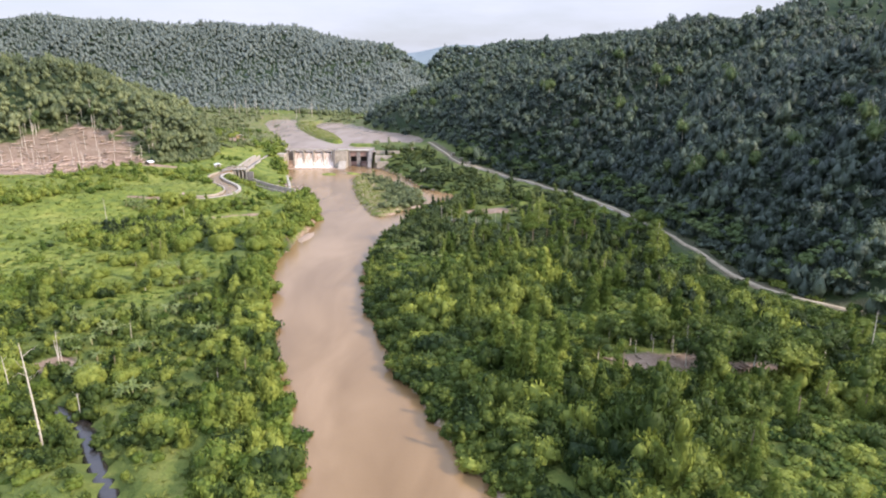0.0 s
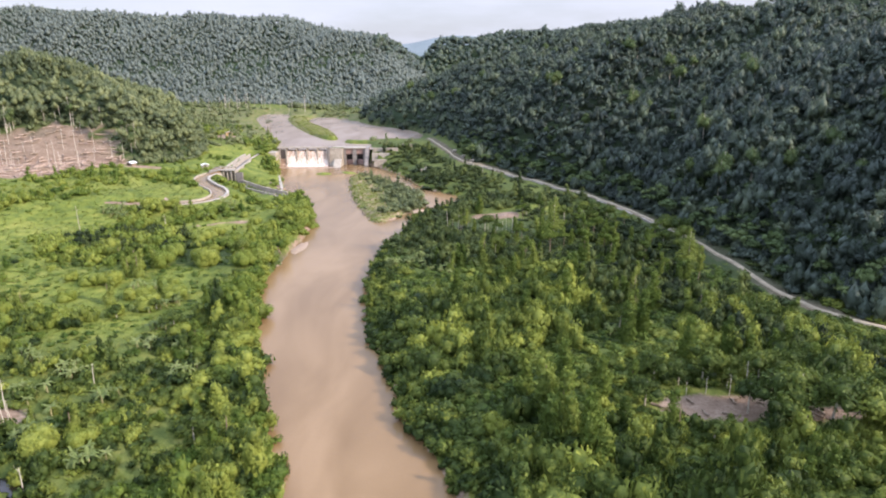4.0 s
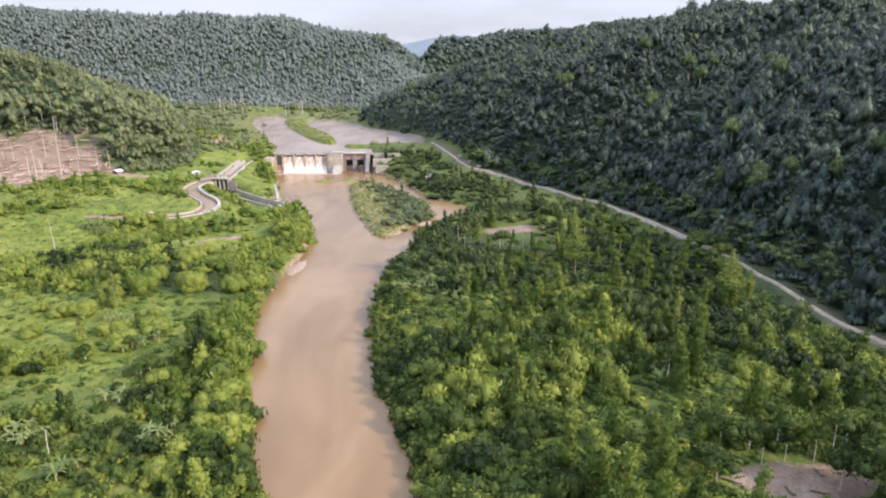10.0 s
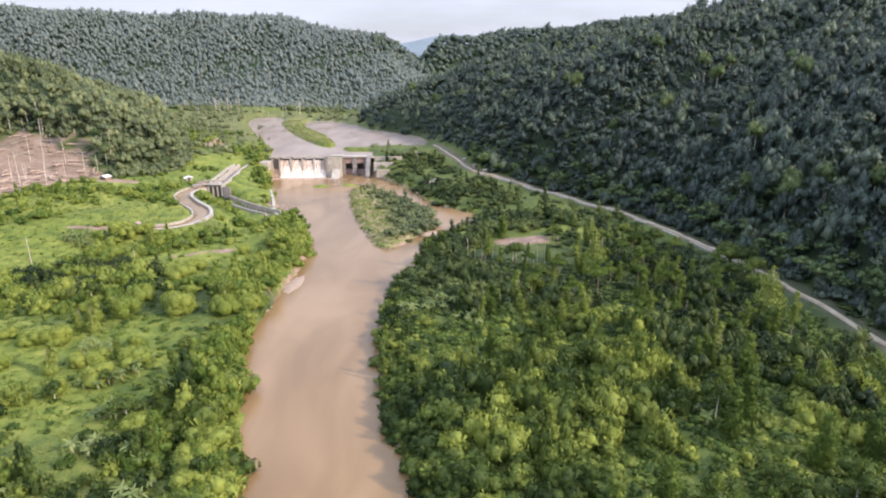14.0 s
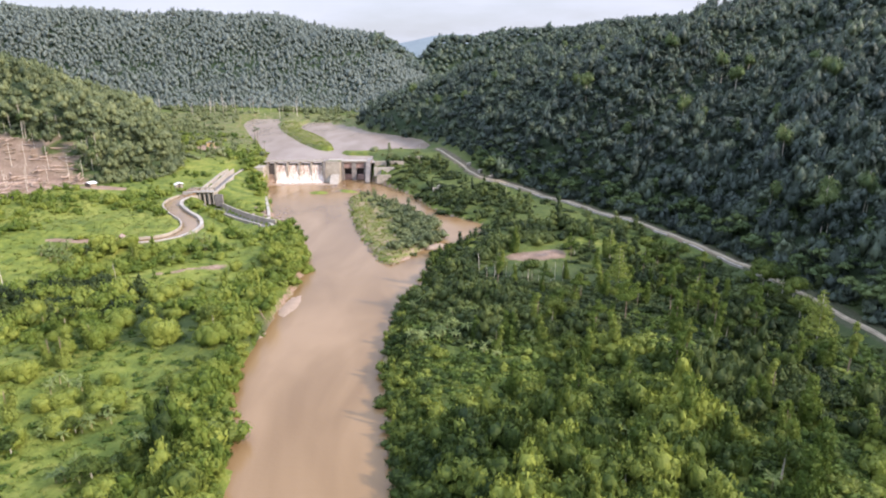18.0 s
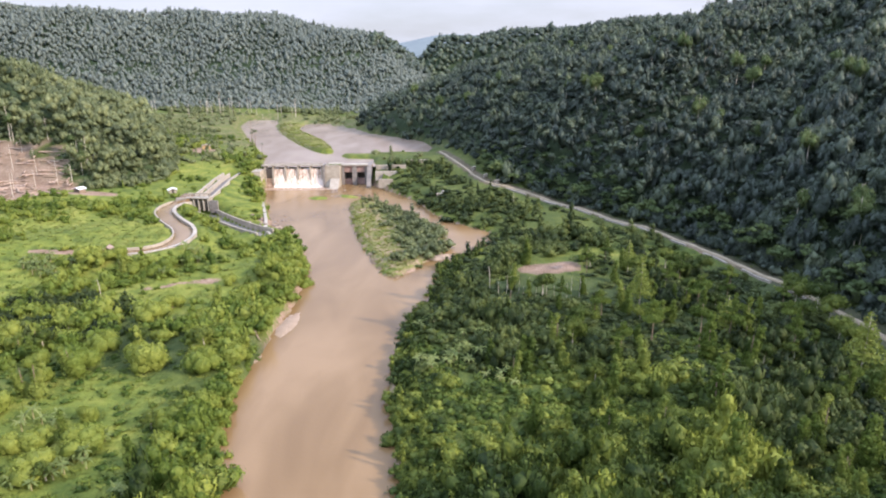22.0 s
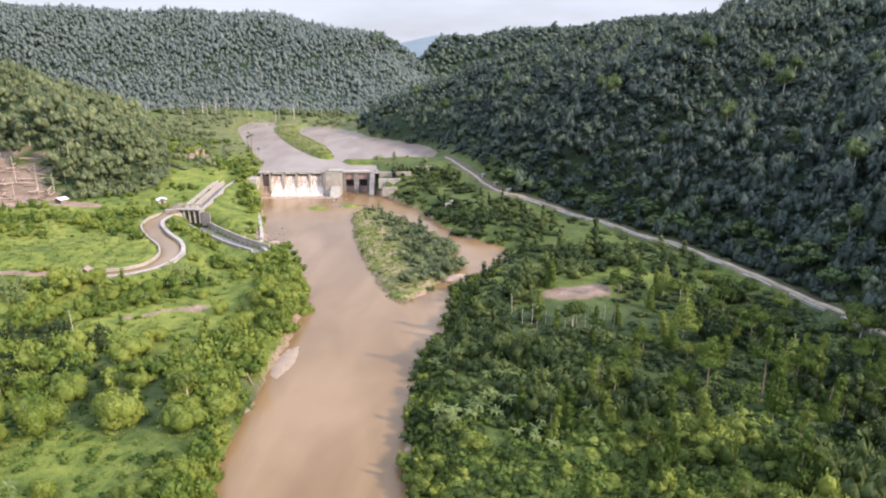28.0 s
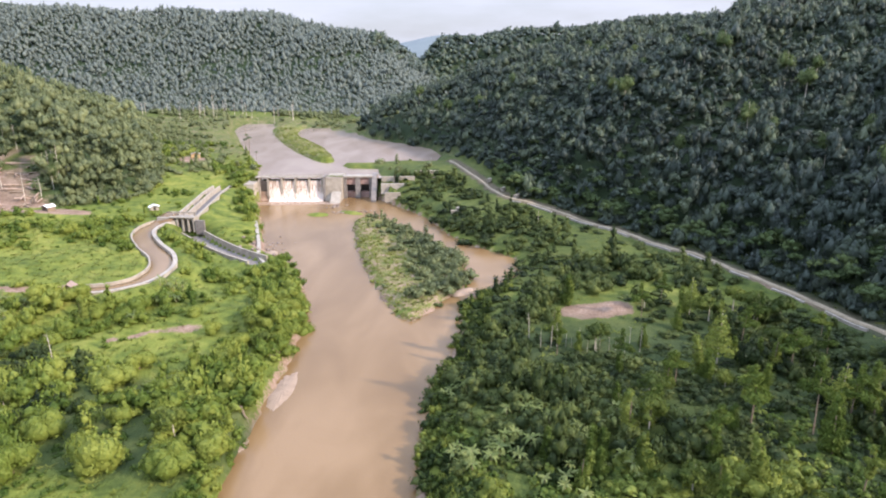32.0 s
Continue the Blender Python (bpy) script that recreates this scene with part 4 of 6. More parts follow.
# bigger shrubs tinted lighter, as if catching more sun
tint = np.clip(r.normal(0.36, 0.24, n) + 0.22 * smooth(0.5, 1.5, big), 0, 1)
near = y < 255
# a random share takes darker leaves in place of shaded hollows
shade_mix = near & (r.uniform(0, 1, n) < 0.2 + 0.4 * smooth(215, 180, y))
near_only = near & ~shade_mix
scatter("thicket_west_hollows", S_BUSH, x[shade_mix], y[shade_mix], z[shade_mix], width[shade_mix], tall[shade_mix], tint[shade_mix], MAT_THICKET, "leafy shrubs scattered in the meadow, shade put into their darker green", "thicket", 52, W_BUSH)
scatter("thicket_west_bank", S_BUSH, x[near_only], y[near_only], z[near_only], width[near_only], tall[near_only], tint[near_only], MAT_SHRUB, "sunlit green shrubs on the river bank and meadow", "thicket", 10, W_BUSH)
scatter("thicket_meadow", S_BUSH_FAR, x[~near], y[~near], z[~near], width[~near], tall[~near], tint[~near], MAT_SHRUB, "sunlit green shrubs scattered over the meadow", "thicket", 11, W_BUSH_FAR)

# low scrub behind the round bushes, darker leaves in place of shadow there
x, y, r = spots(-175, -100, 255, 330, 3.4, 50)
keep = (blob(x, y, -136, 280, 32, 20, -10) > 0) & (r.uniform(0, 1, len(x)) < 0.75) & clear_of_works(x, y)
for cx, cy, cr in ROUND_SPOTS:
    keep &= np.hypot(x - cx, y - cy) > 5.4 * cr
x, y, n = x[keep], y[keep], int(keep.sum())
width = r.uniform(1.6, 3.4, n)
scatter("meadow_scrub", S_BUSH_FAR, x, y, height(x, y) - 0.3, width, width * r.uniform(0.7, 1.4, n), np.clip(r.normal(0.35, 0.22, n), 0, 1), MAT_EDGE, "low scrub among the round bushes, shadow put into its dark green", "scrub", 51, W_BUSH_FAR)

# dense dark scrub round the creek
x, y, r = spots(-140, -48, 98, 172, 3.0, 62)
wr, _ = wet(x, y)
keep = (wr > 6) & (x < -48) & in_view(x, y, 40) & clear_of_works(x, y) & (r.uniform(0, 1, len(x)) < 0.5 + 0.35 * wob(x, y, 10, 3))
x, y, n = x[keep], y[keep], int(keep.sum())
width = r.uniform(1.2, 3.0, n)
scatter("creek_scrub", S_BUSH_FAR, x, y, height(x, y) - 0.3, width, width * r.uniform(0.6, 1.5, n), np.clip(r.normal(0.42, 0.25, n), 0, 1), MAT_THICKET, "dark green scrub growing round the creek", "scrub", 63, W_BUSH_FAR)

# leafy curtains along both banks, and creepers over the low ground of the east bank
x, y, r = spots(-80, 60, 84, 345, 2.3, 53)
wr, _ = wet(x, y)
keep = (wr > -0.3) & (wr < np.where(x > -30, 9.0, 5.0)) & (r.uniform(0, 1, len(x)) < 0.75) & in_view(x, y, 40) & ~((x < -50) & (y > 262) & (y < 303)) & (signed(ISLAND_C, x, y) > 3)
keep &= clear_of_works(x, y)
x, y, wr, n = x[keep], y[keep], wr[keep], int(keep.sum())
width, tall, z = r.uniform(1.3, 2.4, n), r.uniform(1.6, 3.0, n), height(x, y) - 0.3
tint = np.clip(r.normal(0.45, 0.24, n), 0, 1)
east = x > np.interp(y, [-400, 98, 190, 243, 330], [120, -8, -42, -50, -30])
# darker leaves east, brighter west: each bank's light is in its colour
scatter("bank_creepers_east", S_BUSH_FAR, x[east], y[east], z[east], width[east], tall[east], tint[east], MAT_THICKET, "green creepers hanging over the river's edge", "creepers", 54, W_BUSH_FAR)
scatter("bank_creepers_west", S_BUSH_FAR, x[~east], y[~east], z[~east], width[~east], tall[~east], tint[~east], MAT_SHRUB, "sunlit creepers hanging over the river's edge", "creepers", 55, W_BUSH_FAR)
x, y, r = spots(-40, 110, 90, 262, 2.7, 56)
wr, _ = wet(x, y)
keep = (wr > 6) & (x > np.interp(y, [98, 190, 243], [-8, -42, -50])) & (wob(x, y, 16, 1.0) < 0.1) & in_view(x, y, 40) & (along(ROAD_C, x, y) > 9) & (bare_soil(x, y) < 0.1) & (r.uniform(0, 1, len(x)) < 0.75)
x, y, n = x[keep], y[keep], int(keep.sum())
scatter("creeper_carpet", S_LOW, x, y, height(x, y) - 0.2, r.uniform(1.3, 2.6, n), r.uniform(1.0, 2.4, n), np.clip(r.normal(0.5, 0.25, n), 0, 1), MAT_VINE, "bright green creepers covering the low ground", "creepers", 57)

# low leafy growth in the meadow grass
x, y, r = spots(-170, -55, 178, 264, 2.5, 59)
wr, _ = wet(x, y)
keep = (wr > 8) & (x < -55) & in_view(x, y, 40) & clear_of_works(x, y) & (r.uniform(0, 1, len(x)) < 0.4 + 0.35 * wob(x, y, 9, 7) - 0.3 * smooth(0, 0.5, blob(x, y, -112, 216, 40, 22)))
x, y, n = x[keep], y[keep], int(keep.sum())
scatter("meadow_herbs", S_LOW, x, y, height(x, y) - 0.15, r.uniform(0.8, 1.9, n), r.uniform(0.5, 1.2, n), np.clip(r.normal(0.42, 0.25, n), 0, 1), MAT_SHRUB, "low leafy herbs in the meadow grass", "herbs", 60)

# growth farther down the valley, thinning out
x, y, r = spots(-150, 150, -30, 86, 7.5, 45)
wr, _ = wet(x, y)
keep = (wr > 0.5) & (np.abs(x) < 150) & (along(CUTS[3][0], x, y) > 2.5) & (r.uniform(0, 1, len(x)) < 0.25 + 0.7 * smooth(20, 84, y)) & (x < np.interp(y, FOOT_A[:, 0], FOOT_A[:, 1]))
x, y, n = x[keep], y[keep], int(keep.sum())
width = r.uniform(1.8, 4.0, n)
scatter("thicket_down_valley", S_BUSH_FAR, x, y, height(x, y) - 0.3, width, width * r.uniform(0.6, 1.2, n), np.clip(r.normal(0.4, 0.25, n), 0, 1), MAT_THICKET, "green bushes and scrub on both river banks", "thicket", 46, W_BUSH_FAR)

# coarse grass between the shrubs
x, y, r = spots(-260, 140, 62, 420, 2.6, 23)
wr, _ = wet(x, y)
keep = (wr > 0.6) & in_view(x, y, 40) & clear_of_works(x, y) & (along(ROAD_C, x, y) > 3) & (-signed(HILL_C, x, y) < 0) & (x < np.interp(y, FOOT_A[:, 0], FOOT_A[:, 1]))
keep &= r.uniform(0, 1, len(x)) < np.where(x < np.interp(y, [98, 243, 390], [-10, -50, -50]), 0.8 - 0.6 * smooth(0, 0.3, blob(x, y, -90, 264, 32, 22, -20)), 0.2)
x, y = x[keep], y[keep]
n = len(x)
scatter("meadow_grass", S_TUFT, x, y, height(x, y) - 0.05, r.uniform(0.9, 2.0, n), r.uniform(0.25, 0.7, n), np.clip(r.normal(0.55, 0.22, n) + 0.25 * wob(x, y, 14, 6), 0, 1), MAT_GRASS, "coarse yellow-green grass of the meadow", "grass", 24)

# island and islet growth
x, y, r = spots(-175, -8, 325, 790, 2.6, 25)
i1, i2 = signed(ISLAND_C, x, y), signed(ISLET_C, x, y)
keep = ((i1 < -1.0) & (r.uniform(0, 1, len(x)) < 0.03 + 0.62 * smooth(-46, -30, x - 0.25 * (390 - y))) & (y > 335)) 
x1, y1, n = x[keep], y[keep], int(keep.sum())
width = r.uniform(1.4, 3.8, n) * (0.7 + 0.4 * smooth(-46, -22, x1))
scatter("island_shrubs", S_BUSH_FAR, x1, y1, height(x1, y1) - 0.2, width, width * r.uniform(0.7, 1.4, n), np.clip(r.normal(0.5, 0.25, n), 0, 1), MAT_LEFTHILL, "low shrubs on the river island", "shrubs", 26, W_BUSH_FAR)
keep = (i1 < -0.6) | (i2 < -1.5)
x2, y2, n = x[keep], y[keep], int(keep.sum())
scatter("island_grass", S_TUFT, x2, y2, height(x2, y2) - 0.05, r.uniform(1.0, 1.9, n), r.uniform(0.4, 1.0, n), np.clip(r.normal(0.8, 0.25, n), 0, 1), MAT_GRASS, "yellow-green grass on the river islands", "grass", 27)

# ---- parts and things ----


def part(name, data, mat, parent, label="", at=None):
    """One mesh object under a thing or under a part. data: a bmesh, a mesh, or (verts, faces)."""
    if isinstance(data, bmesh.types.BMesh):
        me = bpy.data.meshes.new(name)
        data.to_mesh(me)
        data.free()
        me.materials.append(mat)
    elif isinstance(data, tuple):
        me = mesh_of(name, data[0], data[1], mat, data[2] if len(data) > 2 else None)
    else:
        me = data
    ob = new(name, me)
    ob.parent = parent
    if at is not None:
        ob.matrix_basis = at
    return tagged(ob, label)


def thing(name, label, category, at, group=""):
    ob = tagged(new(name), label, category, group)
    ob.matrix_basis = at
    return ob


def block(x0, x1, y0, y1, z0, z1, bevel=0.08, batter=0.0):
    """A cast block with worn edges; batter: how far its foot stands out in y."""
    bm = bmesh.new()
    bmesh.ops.create_cube(bm, size=1)
    for v in bm.verts:
        low = v.co.z < 0
        v.co = Vector((x0 if v.co.x < 0 else x1, (y0 - (batter if low else 0)) if v.co.y < 0 else y1, z0 if low else z1))
    if bevel:
        bmesh.ops.bevel(bm, geom=bm.edges[:], offset=bevel, segments=1, affect="EDGES")
    return bm


def prism(profile, x0, x1):
    """A solid of one (y, z) profile from x0 to x1."""
    bm = bmesh.new()
    a = [bm.verts.new((x0, yy, zz)) for yy, zz in profile]
    b = [bm.verts.new((x1, yy, zz)) for yy, zz in profile]
    n = len(profile)
    for i in range(n):
        bm.faces.new((a[i], a[(i + 1) % n], b[(i + 1) % n], b[i]))
    bm.faces.new(a[::-1]), bm.faces.new(b)
    bmesh.ops.recalc_face_normals(bm, faces=bm.faces[:])
    return bm


def tube(points, radii, sides=6):
    p, n = np.array(points, float), len(points)
    t = np.gradient(p, axis=0)
    t /= np.linalg.norm(t, axis=1)[:, None] + 1e-9
    ref = np.where(np.abs(t[:, 2:3]) > 0.9, (1.0, 0, 0), (0, 0, 1.0))
    u = np.cross(t, ref)
    u /= np.linalg.norm(u, axis=1)[:, None]
    w = np.cross(t, u)
    a = np.arange(sides) * 2 * np.pi / sides
    v = (p[:, None] + np.array(radii)[:, None, None] * (np.cos(a)[None, :, None] * u[:, None] + np.sin(a)[None, :, None] * w[:, None])).reshape(-1, 3)
    f = []
    for i in range(n - 1):
        for k in range(sides):
            j = (k + 1) % sides
            f.append((i * sides + k, i * sides + j, (i + 1) * sides + j, (i + 1) * sides + k))
    f.append(tuple(range((n - 1) * sides, n * sides)))
    f.append(tuple(range(sides - 1, -1, -1)))
    return v, f


def wall_run(line, width, top, deep):
    """A solid wall along a plan line, with a flat cap."""
    line = np.array(line, float)
    t = np.gradient(line, axis=0)
    t /= np.linalg.norm(t, axis=1)[:, None]
    nrm = np.stack([-t[:, 1], t[:, 0]], -1) * width / 2
    top, deep = np.broadcast_to(top, len(line)), np.broadcast_to(deep, len(line))
    ring = [np.column_stack([line + nrm, deep]), np.column_stack([line + nrm, top]), np.column_stack([line - nrm, top]), np.column_stack([line - nrm, deep])]
    v = np.stack(ring, 1).reshape(-1, 3)
    f = []
    for i in range(len(line) - 1):
        for k in range(4):
            j = (k + 1) % 4
            f.append((i * 4 + k, (i + 1) * 4 + k, (i + 1) * 4 + j, i * 4 + j))
    f += [(0, 1, 2, 3), tuple(len(v) - 4 + k for k in (3, 2, 1, 0))]
    return v, f


def offset(line, by):
    t = np.gradient(line, axis=0)
    t /= np.linalg.norm(t, axis=1)[:, None]
    return line + np.stack([-t[:, 1], t[:, 0]], -1) * by


def ground_at(x, y):
    return float(height(np.array([x], float), np.array([y], float))[0])


# ---- weir ----
HERE = Matrix.Identity(4)
weir = thing("weir", "long concrete overflow weir with piers and a footbridge deck", "weir", pose(0, 0, 0))
body_profile = [(WEIR_Y + 6, -2), (WEIR_Y + 6, 9.0), (WEIR_Y + 2.2, 11.0), (WEIR_Y + 1, 11.15), (WEIR_Y + 0.2, 10.6), (WEIR_Y - 0.6, 7.5), (WEIR_Y - 1.2, 3.4), (WEIR_Y - 2.0, 1.0), (WEIR_Y - 3.4, 0.35), (WEIR_Y - 3.4, -2)]
part("weir_body", prism(body_profile, -127.5, -89.5), MAT_WETWALL, weir, "water-stained concrete overflow face")
PIERS = [-127.0, -121.8, -113.8, -105.8, -97.8, -90.2]
for px in PIERS:
    part("pier", prism([(WEIR_Y + 5, 4), (WEIR_Y + 5, 13.4), (WEIR_Y - 0.9, 13.4), (WEIR_Y - 1.1, 11.5), (WEIR_Y - 1.7, 7.5), (WEIR_Y - 2.0, 4.5), (WEIR_Y - 2.0, 1)], px - 0.6, px + 0.6), MAT_CONCRETE, weir)
weir_deck = part("deck", block(-129, -89, WEIR_Y - 1.4, WEIR_Y + 2.4, 13.4, 13.9, 0.06), MAT_PALE_CONCRETE, weir, "pale concrete footbridge deck")
for side in (WEIR_Y - 1.3, WEIR_Y + 2.2):
    part("kerb", block(-129, -89, side - 0.12, side + 0.12, 13.9, 14.2, 0.04), MAT_PALE_CONCRETE, weir_deck)
for k, px in enumerate(np.linspace(-128, -90, 14)):
    for side in (WEIR_Y - 1.3, WEIR_Y + 2.2):
        part("rail_post", block(px - 0.07, px + 0.07, side - 0.07, side + 0.07, 14.2, 15.1, 0), MAT_PALE_CONCRETE, weir_deck)
for side in (WEIR_Y - 1.3, WEIR_Y + 2.2):
    part("handrail", block(-128.2, -89.8, side - 0.05, side + 0.05, 15.1, 15.2, 0), MAT_PALE_CONCRETE, weir_deck)
# dark panel fills the shaded gap of the first bay
part("sluice_gate", block(-126.3, -122.5, WEIR_Y - 1.0, WEIR_Y - 0.7, 5.5, 11.8, 0.03), MAT_DARK, weir, "iron sluice gate, near-black for the shade in the gap")
part("wing_wall", block(-133.5, -127.7, WEIR_Y - 10, WEIR_Y + 6, -1, 11.5, 0.15, 1.5), MAT_CONCRETE, weir, "stained concrete wing wall")
part("wing_step", block(-131.5, -127.6, WEIR_Y - 17, WEIR_Y - 10.1, -1, 5.5, 0.15, 1.0), MAT_CONCRETE, weir)

middle = thing("dividing_block", "broad concrete dividing block with grass on its top", "concrete block", pose(0, 0, 0))
part("guide_wall", prism([(WEIR_Y + 6, -1), (WEIR_Y + 6, 14.2), (WEIR_Y - 2.0, 14.2), (WEIR_Y - 3.6, 9.0), (WEIR_Y - 4.6, 1.2), (WEIR_Y - 4.6, -1)], -89.4, -88.2), MAT_DARKWALL, middle, "dark weathered guide wall")
part("block_body", prism([(WEIR_Y + 17.5, -1), (WEIR_Y + 17.5, 12.8), (WEIR_Y - 1.6, 12.8), (WEIR_Y - 2.4, 7.6), (WEIR_Y - 2.8, 4), (WEIR_Y - 5, 0.4), (WEIR_Y - 5, -1)], -88.1, -78.7), MAT_CONCRETE, middle)
part("apron", prism([(WEIR_Y - 2.9, -1), (WEIR_Y - 2.9, 5.4), (WEIR_Y - 5.5, 4.6), (WEIR_Y - 10.5, 0.5), (WEIR_Y - 11, -1)], -84.6, -79.0), MAT_PALE_CONCRETE, middle, "pale sloping concrete apron")
part("beam", block(-88.0, -78.8, WEIR_Y - 1.4, WEIR_Y - 0.6, 12.8, 13.9, 0.06), MAT_PALE_CONCRETE, middle)

intake = thing("gated_sluice", "two-bay gated sluice with dark openings under a concrete lintel", "sluice", pose(0, 0, 0))
for px, w in ((-77.6, 0.9), (-70.0, 1.5), (-62.4, 0.9)):
    part("pier", prism([(WEIR_Y + 17.5, -1), (WEIR_Y + 17.5, 12.2), (WEIR_Y + 5, 12.2), (WEIR_Y + 4.4, 8.0), (WEIR_Y + 3.6, 3), (WEIR_Y + 3.4, -1)], px - w, px + w), MAT_DARKWALL, intake)
part("lintel", block(-78.5, -61.5, WEIR_Y + 4.4, WEIR_Y + 9.5, 12.3, 13.3, 0.08), MAT_PALE_CONCRETE, intake, "pale concrete lintel deck")
for x0, x1 in ((-76.7, -71.5), (-68.5, -63.3)):
    part("sill", block(x0, x1, WEIR_Y + 6.6, WEIR_Y + 17.5, -1, 3.6, 0.1), MAT_REDWALL, intake, "rust-stained sill wall")
    part("breast_wall", block(x0, x1, WEIR_Y + 5.6, WEIR_Y + 6.6, 8.0, 12.2, 0.06), MAT_REDWALL, intake, "rust-stained breast wall over the opening")
    # dark panel behind the opening paints its shade
    part("gate", block(x0 + 0.1, x1 - 0.1, WEIR_Y + 10.6, WEIR_Y + 11.0, 3.6, 12.1, 0.02), MAT_DARK, intake, "iron lifting gate, near-black for the shade in the opening")

abut = thing("east_abutment", "stepped concrete abutment walls on the bank", "retaining wall", pose(0, 0, 0))
part("abutment_wall", prism([(WEIR_Y + 18, -1), (WEIR_Y + 18, 13.0), (WEIR_Y + 5, 13.0), (WEIR_Y - 1, 7), (WEIR_Y - 7, 1.0), (WEIR_Y - 7, -1)], -61.4, -58.6), MAT_DARKWALL, abut)
part("terrace_wall", block(-55.6, -39, WEIR_Y - 4, WEIR_Y - 3, 4, 10.2, 0.08, 0.3), MAT_PALE_CONCRETE, abut)
part("terrace_wall", block(-55.6, -36, WEIR_Y + 2.5, WEIR_Y + 3.5, 8, 13.2, 0.08, 0.3), MAT_CONCRETE, abut)
part("terrace_wall", block(-53, -44, WEIR_Y - 13, WEIR_Y - 12, 1, 6.6, 0.08, 0.3), MAT_CONCRETE, abut)
part("cap", block(-36, -22, WEIR_Y + 14, WEIR_Y + 16, 11, 14.6, 0.08), MAT_CONCRETE, abut)

# water that falls over the weir, one sheet for each bay
FALL = [(2.0, 11.35), (1.0, 11.42), (0.2, 10.9), (-0.4, 8.9), (-0.8, 6.9), (-1.1, 5.6)]
SPRAY = [(-0.75, 7.0), (-1.2, 5.2), (-1.7, 3.4), (-2.1, 2.0), (-2.6, 1.0), (-3.3, 0.5), (-4.2, 0.14), (-5.2, 0.03)]


def poured(profile, x0, x1, n, rough_amount):
    xs = np.linspace(x0, x1, n)
    rows = []
    for k, (dy, zz) in enumerate(profile):
        lump = rough_amount * (np.sin(xs * 1.7 + k) + np.sin(xs * 3.1 + 2.2 * k) + 0.6 * np.sin(xs * 7.3 - k))
        rows.append(np.column_stack([xs, WEIR_Y + dy - 0.45 + lump, zz + 0.05 + np.abs(lump) * (k < len(profile) - 1)]))
    v = np.vstack(rows)
    i = np.arange(len(v)).reshape(-1, n)
    return v, np.stack([i[:-1, :-1], i[:-1, 1:], i[1:, 1:], i[1:, :-1]], -1).reshape(-1, 4)


for a, b in zip(PIERS[1:-1], PIERS[2:]):
    tagged(new("falling_water", mesh_of("falling_water", *poured(FALL, a + 0.62, b - 0.62, 12, 0.06), MAT_FALL, None, True)), "brown water sliding over the weir crest", "water", kind="structure")
tagged(new("white_water", mesh_of("white_water", *poured(SPRAY, -121.2, -89.6, 90, 0.12), MAT_SPRAY, None, True)), "white broken water at the foot of the weir", "water", kind="structure")
tagged(sheet("foam_water", -127, WEIR_Y - 13, -79, WEIR_Y - 4.5, 0.05, 4, MAT_FOAM), "churned foamy water at the foot of the weir", "water", kind="structure")

# ---- canal works ----
canal_line, basin_line, flush_line = curve(CANAL, step=2.0), curve(BASIN, step=3.0), curve(FLUSH, step=2.0)
lined = canal_line
canal = thing("irrigation_canal", "curving concrete-lined irrigation canal with pale walls", "canal", pose(0, 0, 0))
part("canal_wall", wall_run(offset(lined, 4.3), 1.5, 9.0, 5), MAT_PALE_CONCRETE, canal, "broad pale concrete canal wall")
part("canal_wall", wall_run(offset(lined, -4.3), 0.6, 8.9, 5), MAT_CONCRETE, canal)
tagged(strip("canal_water", canal_line, 3.8, MAT_WATER, 1.9), "muddy water in the irrigation canal", "water", kind="structure")
basin = thing("settling_basin", "grey concrete settling basin with a dividing wall", "basin", pose(0, 0, 0))
for off, w in ((-5.0, 0.9), (1.2, 0.5), (5.0, 0.9)):
    part("basin_wall", wall_run(offset(basin_line, off), w, 10.2, 6), MAT_PALE_CONCRETE, basin)
part("basin_floor", wall_run(basin_line, 9.4, 7.4, 6.5), MAT_DARKWALL, basin, "dark wet concrete floor")
flush = thing("flushing_channel", "stone-lined flushing channel leading down to the river", "channel", pose(0, 0, 0))
for off in (-4.4, 4.4):
    part("channel_wall", wall_run(offset(flush_line, off), 0.7, 4.9, 0.5), MAT_CONCRETE, flush)
part("channel_bed", wall_run(flush_line, 8.0, 1.9, 0.5), MAT_DARKWALL, flush, "dark stone channel bed")
river_wall = thing("river_wall", "low pale concrete wall along the river edge", "retaining wall", pose(0, 0, 0))
part("wall", wall_run(RIVER_WALL, 1.5, 4.4, -1.5), MAT_PALE_CONCRETE, river_wall)
part("return_wall", wall_run(curve([(-97, 386), (-91.5, 376)], step=4), 1.2, 3.4, -1.5), MAT_PALE_CONCRETE, river_wall)

gatehouse = thing("canal_headgate", "concrete canal headgate with four dark openings", "gate structure", pose(-140, 424, 5, 0, 0, -8))
for k in range(5):
    part("pier", block(-5.2 + 2.6 * k - 0.35, -5.2 + 2.6 * k + 0.35, -1.6, 2.2, -1, 5.4, 0.05), MAT_PALE_CONCRETE, gatehouse)
for k in range(4):
    # dark panels give the four openings their shade
    part("gate", block(-4.8 + 2.6 * k, -2.95 + 2.6 * k, 0.3, 0.55, -1, 4.0, 0.02), MAT_DARK, gatehouse, "iron gate, near-black for the shade in the opening")
gate_deck = part("deck", block(-6.2, 6.2, -2.0, 2.6, 5.4, 6.0, 0.06), MAT_PALE_CONCRETE, gatehouse)
part("beam", block(-6.0, 6.0, 0.2, 0.8, 7.4, 7.9, 0.04), MAT_CONCRETE, gate_deck)
